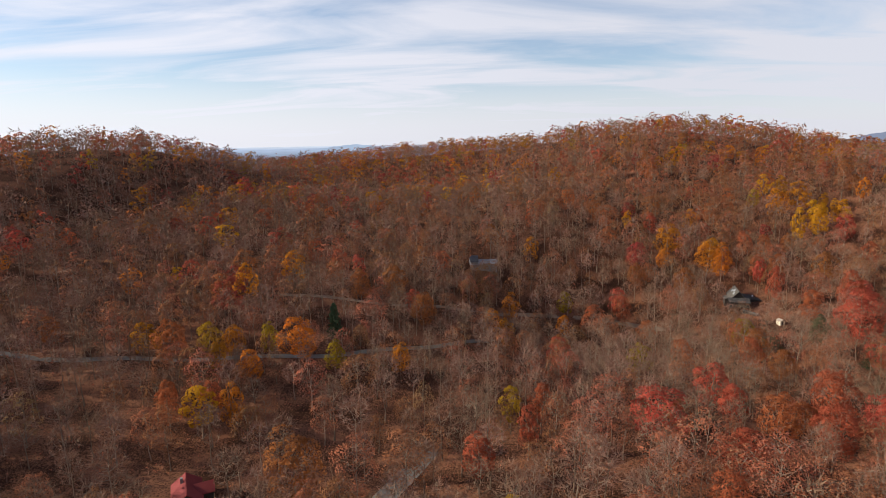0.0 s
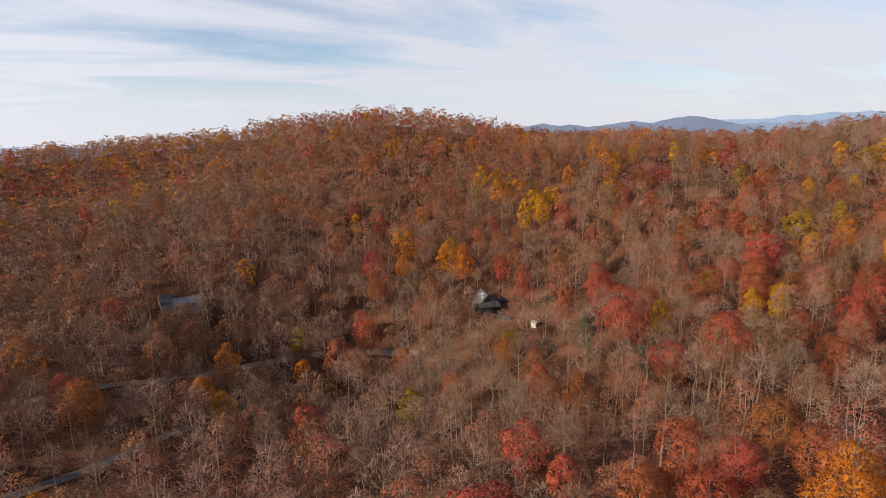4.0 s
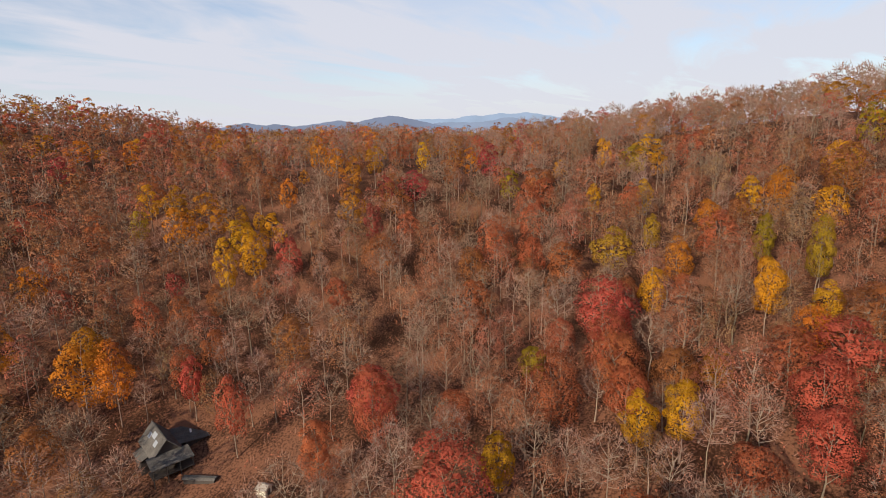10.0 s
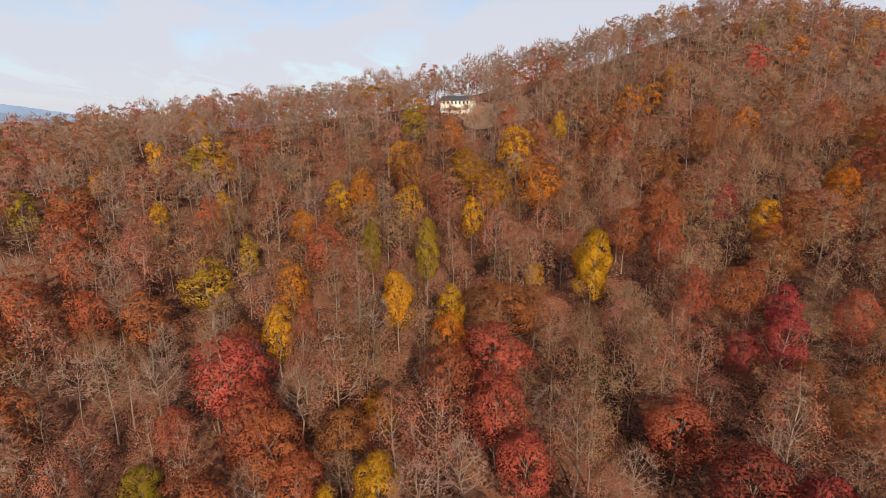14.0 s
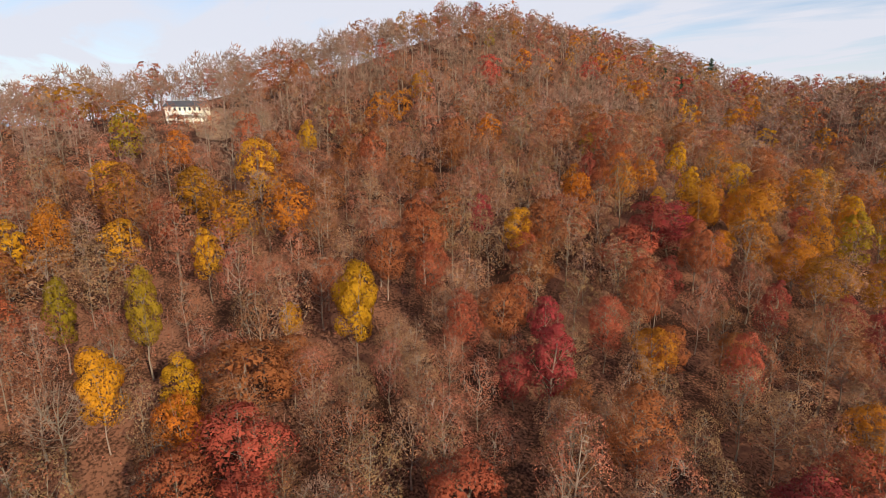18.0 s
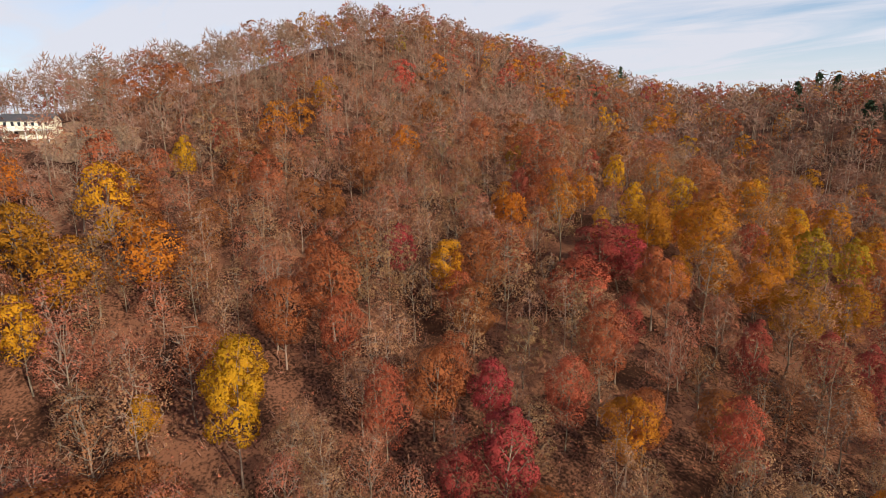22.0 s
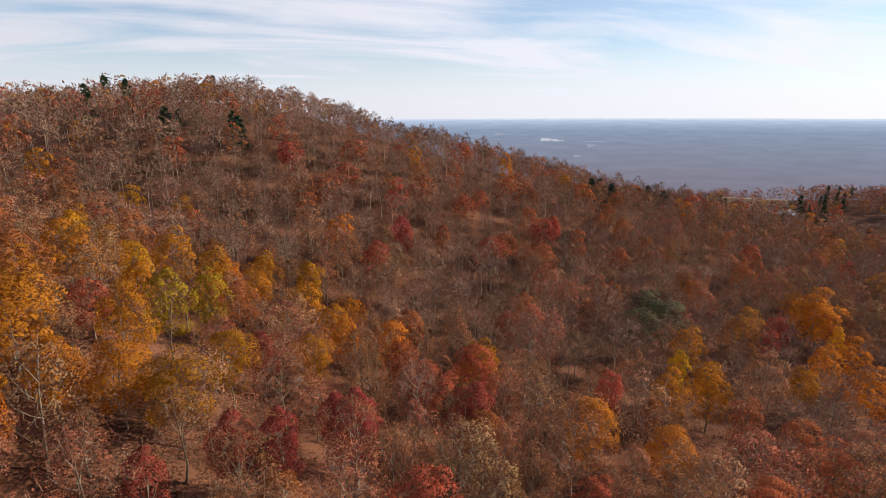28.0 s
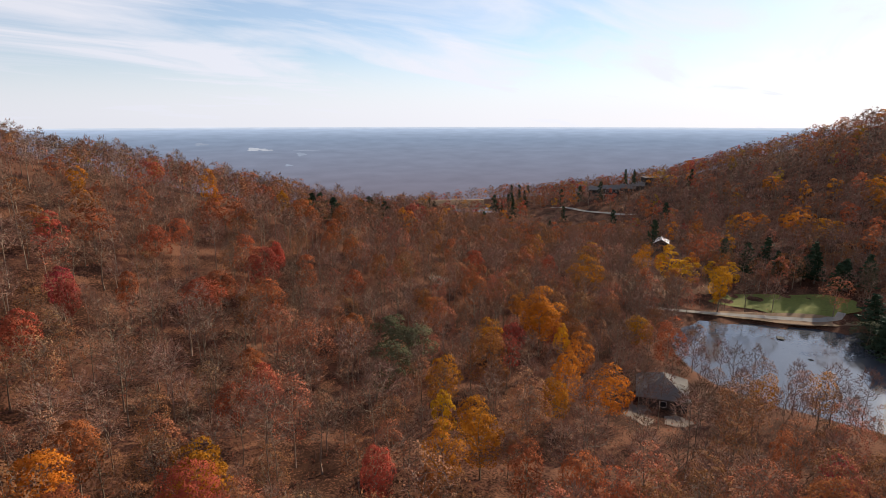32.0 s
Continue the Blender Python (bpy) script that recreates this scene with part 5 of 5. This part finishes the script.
noise_at = lambda x, y, s: np.array([noise.noise((a / s, b / s, 0.3)) for a, b in zip(x, y)])
patch = noise_at(tx, ty, 45.0)
dist = from_loop(tx, ty)
roll = rng.uniform(size=len(tx))
wild = np.where(dist < 250, 0.12, 1.0)   # strays are rare where the bright trees are set out one by one
share = {"russet": 0.34 + 0.24 * np.exp(-((tx - 140) ** 2 + (ty - 60) ** 2) / 130 ** 2) + 0.3 * patch, "red": wild * (0.06 + 0.05 * noise_at(tx + 900, ty, 30.0)), "crimson": wild * 0.02, "orange": wild * (0.06 + 0.06 * noise_at(tx, ty + 700, 40.0)),
         "yellow": wild * 0.015, "olive": wild * 0.008, "pine": (wild > 0.5) * (ty < -120) * 0.008, "tan": 0.03 + 0 * tx, "orange_red": 0.03 + 0 * tx}
for cx, cy, r, kind, extra in STANDS:
    share[kind] = share[kind] + (1 if kind in ("russet", "pine", "orange_red") or extra >= 0.5 else wild) * extra * np.exp(-((tx - cx) ** 2 + (ty - cy) ** 2) / (2 * (r * 0.7) ** 2))
for cx, cy, r, bare in LEAFLESS:
    for kind in ("russet", "orange", "red", "crimson", "yellow", "tan"):
        share[kind] = share[kind] * (1 - bare * np.exp(-((tx - cx) ** 2 + (ty - cy) ** 2) / (r * r)))
kinds = np.full(len(tx), "bare", dtype=object)
low = np.zeros(len(tx))
for kind in ("yellow", "orange", "red", "crimson", "orange_red", "olive", "pine", "tan", "russet"):
    p = np.clip(share[kind], 0, 1)
    kinds[(roll >= low) & (roll < low + p)] = kind
    low = low + p

nx, ny = np.array([t[0] for t in TREES]), np.array([t[1] for t in TREES])
for x, y, kind, d in zip(tx, ty, kinds, dist):
    gap_ = np.min(np.hypot(nx - x, ny - y))
    if gap_ < 5.0:
        continue
    big = rng.uniform(0.68, 1.08) if kind not in ("yellow", "olive") else rng.uniform(0.55, 0.95)
    big *= 1 - 0.26 * math.exp(-((x - 90) ** 2 + (y + 205) ** 2) / 65 ** 2)   # wind-stunted wood on the south crest
    big *= 1 - 0.2 * math.exp(-((x - 255) ** 2 + (y - 295) ** 2) / 70 ** 2)   # lower wood on the saddle
    big *= 0.82 if gap_ < 9 else 1.0   # the bright trees stand over their neighbours
    TREES.append((x, y, kind, big, big * rng.uniform(0.95, 1.25) * (1.28 if d > 420 else 1.1 if d > 260 else 1.0), False))
TX, TY = np.array([t[0] for t in TREES]), np.array([t[1] for t in TREES])
TZ = ground_z(TX, TY)
TD = np.hypot(TX - 138, TY - 80)   # from the hollow's middle, where the trees are seen closest

LOOKS = {"bare": ("bare_tree", "tall leafless grey-brown tree on the wooded slope"), "russet": ("russet_tree", "oak keeping thin russet-brown leaves in the wood"),
         "red": ("red_tree", "tree with a full bright red autumn crown"), "crimson": ("crimson_tree", "tree with a dark crimson autumn crown"),
         "orange": ("orange_tree", "tree with an orange autumn crown among bare trees"), "yellow": ("yellow_tree", "tree with a bright yellow autumn crown"),
         "tan": ("tan_tree", "tree with thin dry tan leaves"), "orange_red": ("orange_red_tree", "broad oak with a full orange-red crown"),
         "green": ("green_tree", "tree with dull grey-green leaves in the hollow"), "olive": ("olive_tree", "tree still holding yellow-green leaves in the wood"), "pine": ("pine_tree", "dark green pine with a pointed crown")}
# the nearest of each kind stand as trees of their own, the others are joined woods
single = np.zeros(len(TREES), bool)
for kind, top in (("bare", 290), ("russet", 280), ("red", 160), ("crimson", 90), ("orange", 160), ("yellow", 90), ("olive", 40), ("pine", 40), ("tan", 40), ("orange_red", 120), ("green", 20)):
    idx = [i for i, t in enumerate(TREES) if t[2] == kind]
    idx.sort(key=lambda i: (not TREES[i][5], TD[i]))
    single[idx[:top]] = True

LOD = np.digitize(-from_loop(TX, TY), (-300, -205, -140, -80))   # detail by the distance from the valley's middle line
LOD[TX < 75] = np.minimum(LOD[TX < 75], 3)
LOD[(TX < 110) & (TY > 56) & (TY < 78)] = 0   # the unseen foot of the valley
MESHES = {}
for kind in KINDS:
    for dd in LEVELS[1:]:
        for v, (trunk, crown) in enumerate(TEMPLATES[kind, dd]):
            MESHES[kind, dd, v] = (trunk.mesh("trunk", [BARK]), crown.mesh("crown", crown_mats(kind)))
WOODS = {k: Soup() for k in KINDS}
for i, (x, y, kind, hf, wf, _) in enumerate(TREES):
    turn = rng.uniform(0, 2 * math.pi)
    if single[i]:
        v = int(rng.integers(VARIANTS[kind]))
        name, label = LOOKS[kind]
        tree = new(name)
        tree.empty_display_size = 0.5
        tree.matrix_world = Matrix.LocRotScale((x, y, float(TZ[i]) - 0.15), Euler((0, 0, turn)), (wf, wf, hf))
        tagged(tree, label, "tree", kind.replace("bare", "leafless") + " trees")
        for pn, me in zip(("trunk", "crown"), MESHES[kind, max(1, LOD[i]), v]):
            new(pn, me).parent = tree
        continue
    d = min(LOD[i], 3)
    pick = TEMPLATES[kind, d]
    trunk, crown = pick[int(rng.integers(len(pick)))]
    c, s = math.cos(turn), math.sin(turn)
    m = np.array([[c * wf, -s * wf, 0], [s * wf, c * wf, 0], [0, 0, hf]])
    spin = np.array([[c, -s, 0], [s, c, 0], [0, 0, 1]])
    tone = rng.uniform()
    for part_soup, base in ((trunk, 0), (crown, 1)):
        co, tri, mat, _, nor = part_soup.arrays()
        WOODS[kind].add(co @ m.T + (x, y, TZ[i] - 0.15), tri, (mat + base) if base else mat, tone, nor @ spin.T)
for kind, soup in WOODS.items():
    if soup.count:
        woods = new("woods", soup.mesh("woods", [BARK] + crown_mats(kind)))
        tagged(woods, "massed " + LOOKS[kind][0].replace("_", " ") + "s covering the hillsides", "woods", kind="stuff")

# low leafless brush on the wood floor
brush = Soup()
bx, by = np.meshgrid(np.arange(-240, 330, 4.6), np.arange(-200, 330, 4.6))
bx, by = bx.ravel() + rng.uniform(-2.3, 2.3, bx.size), by.ravel() + rng.uniform(-2.3, 2.3, by.size)
ok = ~open_ground(bx, by) & (from_loop(bx, by) < 170)
bx, by = bx[ok], by[ok]
fx, fy = np.meshgrid(np.arange(-420, 520, 9.0), np.arange(-400, 640, 9.0))
fx, fy = fx.ravel() + rng.uniform(-4.4, 4.4, fx.size), fy.ravel() + rng.uniform(-4.4, 4.4, fy.size)
ok = ~open_ground(fx, fy) & (from_loop(fx, fy) >= 170)
bx, by = np.concatenate([bx, fx[ok]]), np.concatenate([by, fy[ok]])
bz = ground_z(bx, by)
k = np.repeat(np.arange(len(bx)), 4)
near_ = from_loop(bx, by) < 170
tall = rng.uniform(0.7, 2.4, len(k)) * np.where(np.arange(len(k)) % 4 < 1, 1.9, 1.0)
d = rng.normal(0, 1, (len(k), 3)) * np.where(tall > 3, 0.15, 0.5)[:, None] + (0, 0, 1)
d /= np.linalg.norm(d, axis=1, keepdims=True)
co, tri = twigs(np.stack([bx[k] + rng.normal(0, 1.1, len(k)), by[k] + rng.normal(0, 1.1, len(k)), bz[k] - 0.1], 1), d, tall, 0.12 * np.where(near_[k], 1.0, 2.2))
brush.add(co, tri, 0)
k = np.repeat(np.arange(len(bx)), 5)
up = rng.uniform(0.1, 1.4, len(k))
co, tri = leaves(np.stack([bx[k] + rng.normal(0, 1.0, len(k)), by[k] + rng.normal(0, 1.0, len(k)), bz[k] + up], 1), np.where(near_[k], 0.4, 0.8))
brush.add(co, tri, 1)
tagged(new("brush", brush.mesh("brush", [TWIG, LEAF["russet"]])), "low leafless brush and saplings on the wood floor", "brush", kind="stuff")
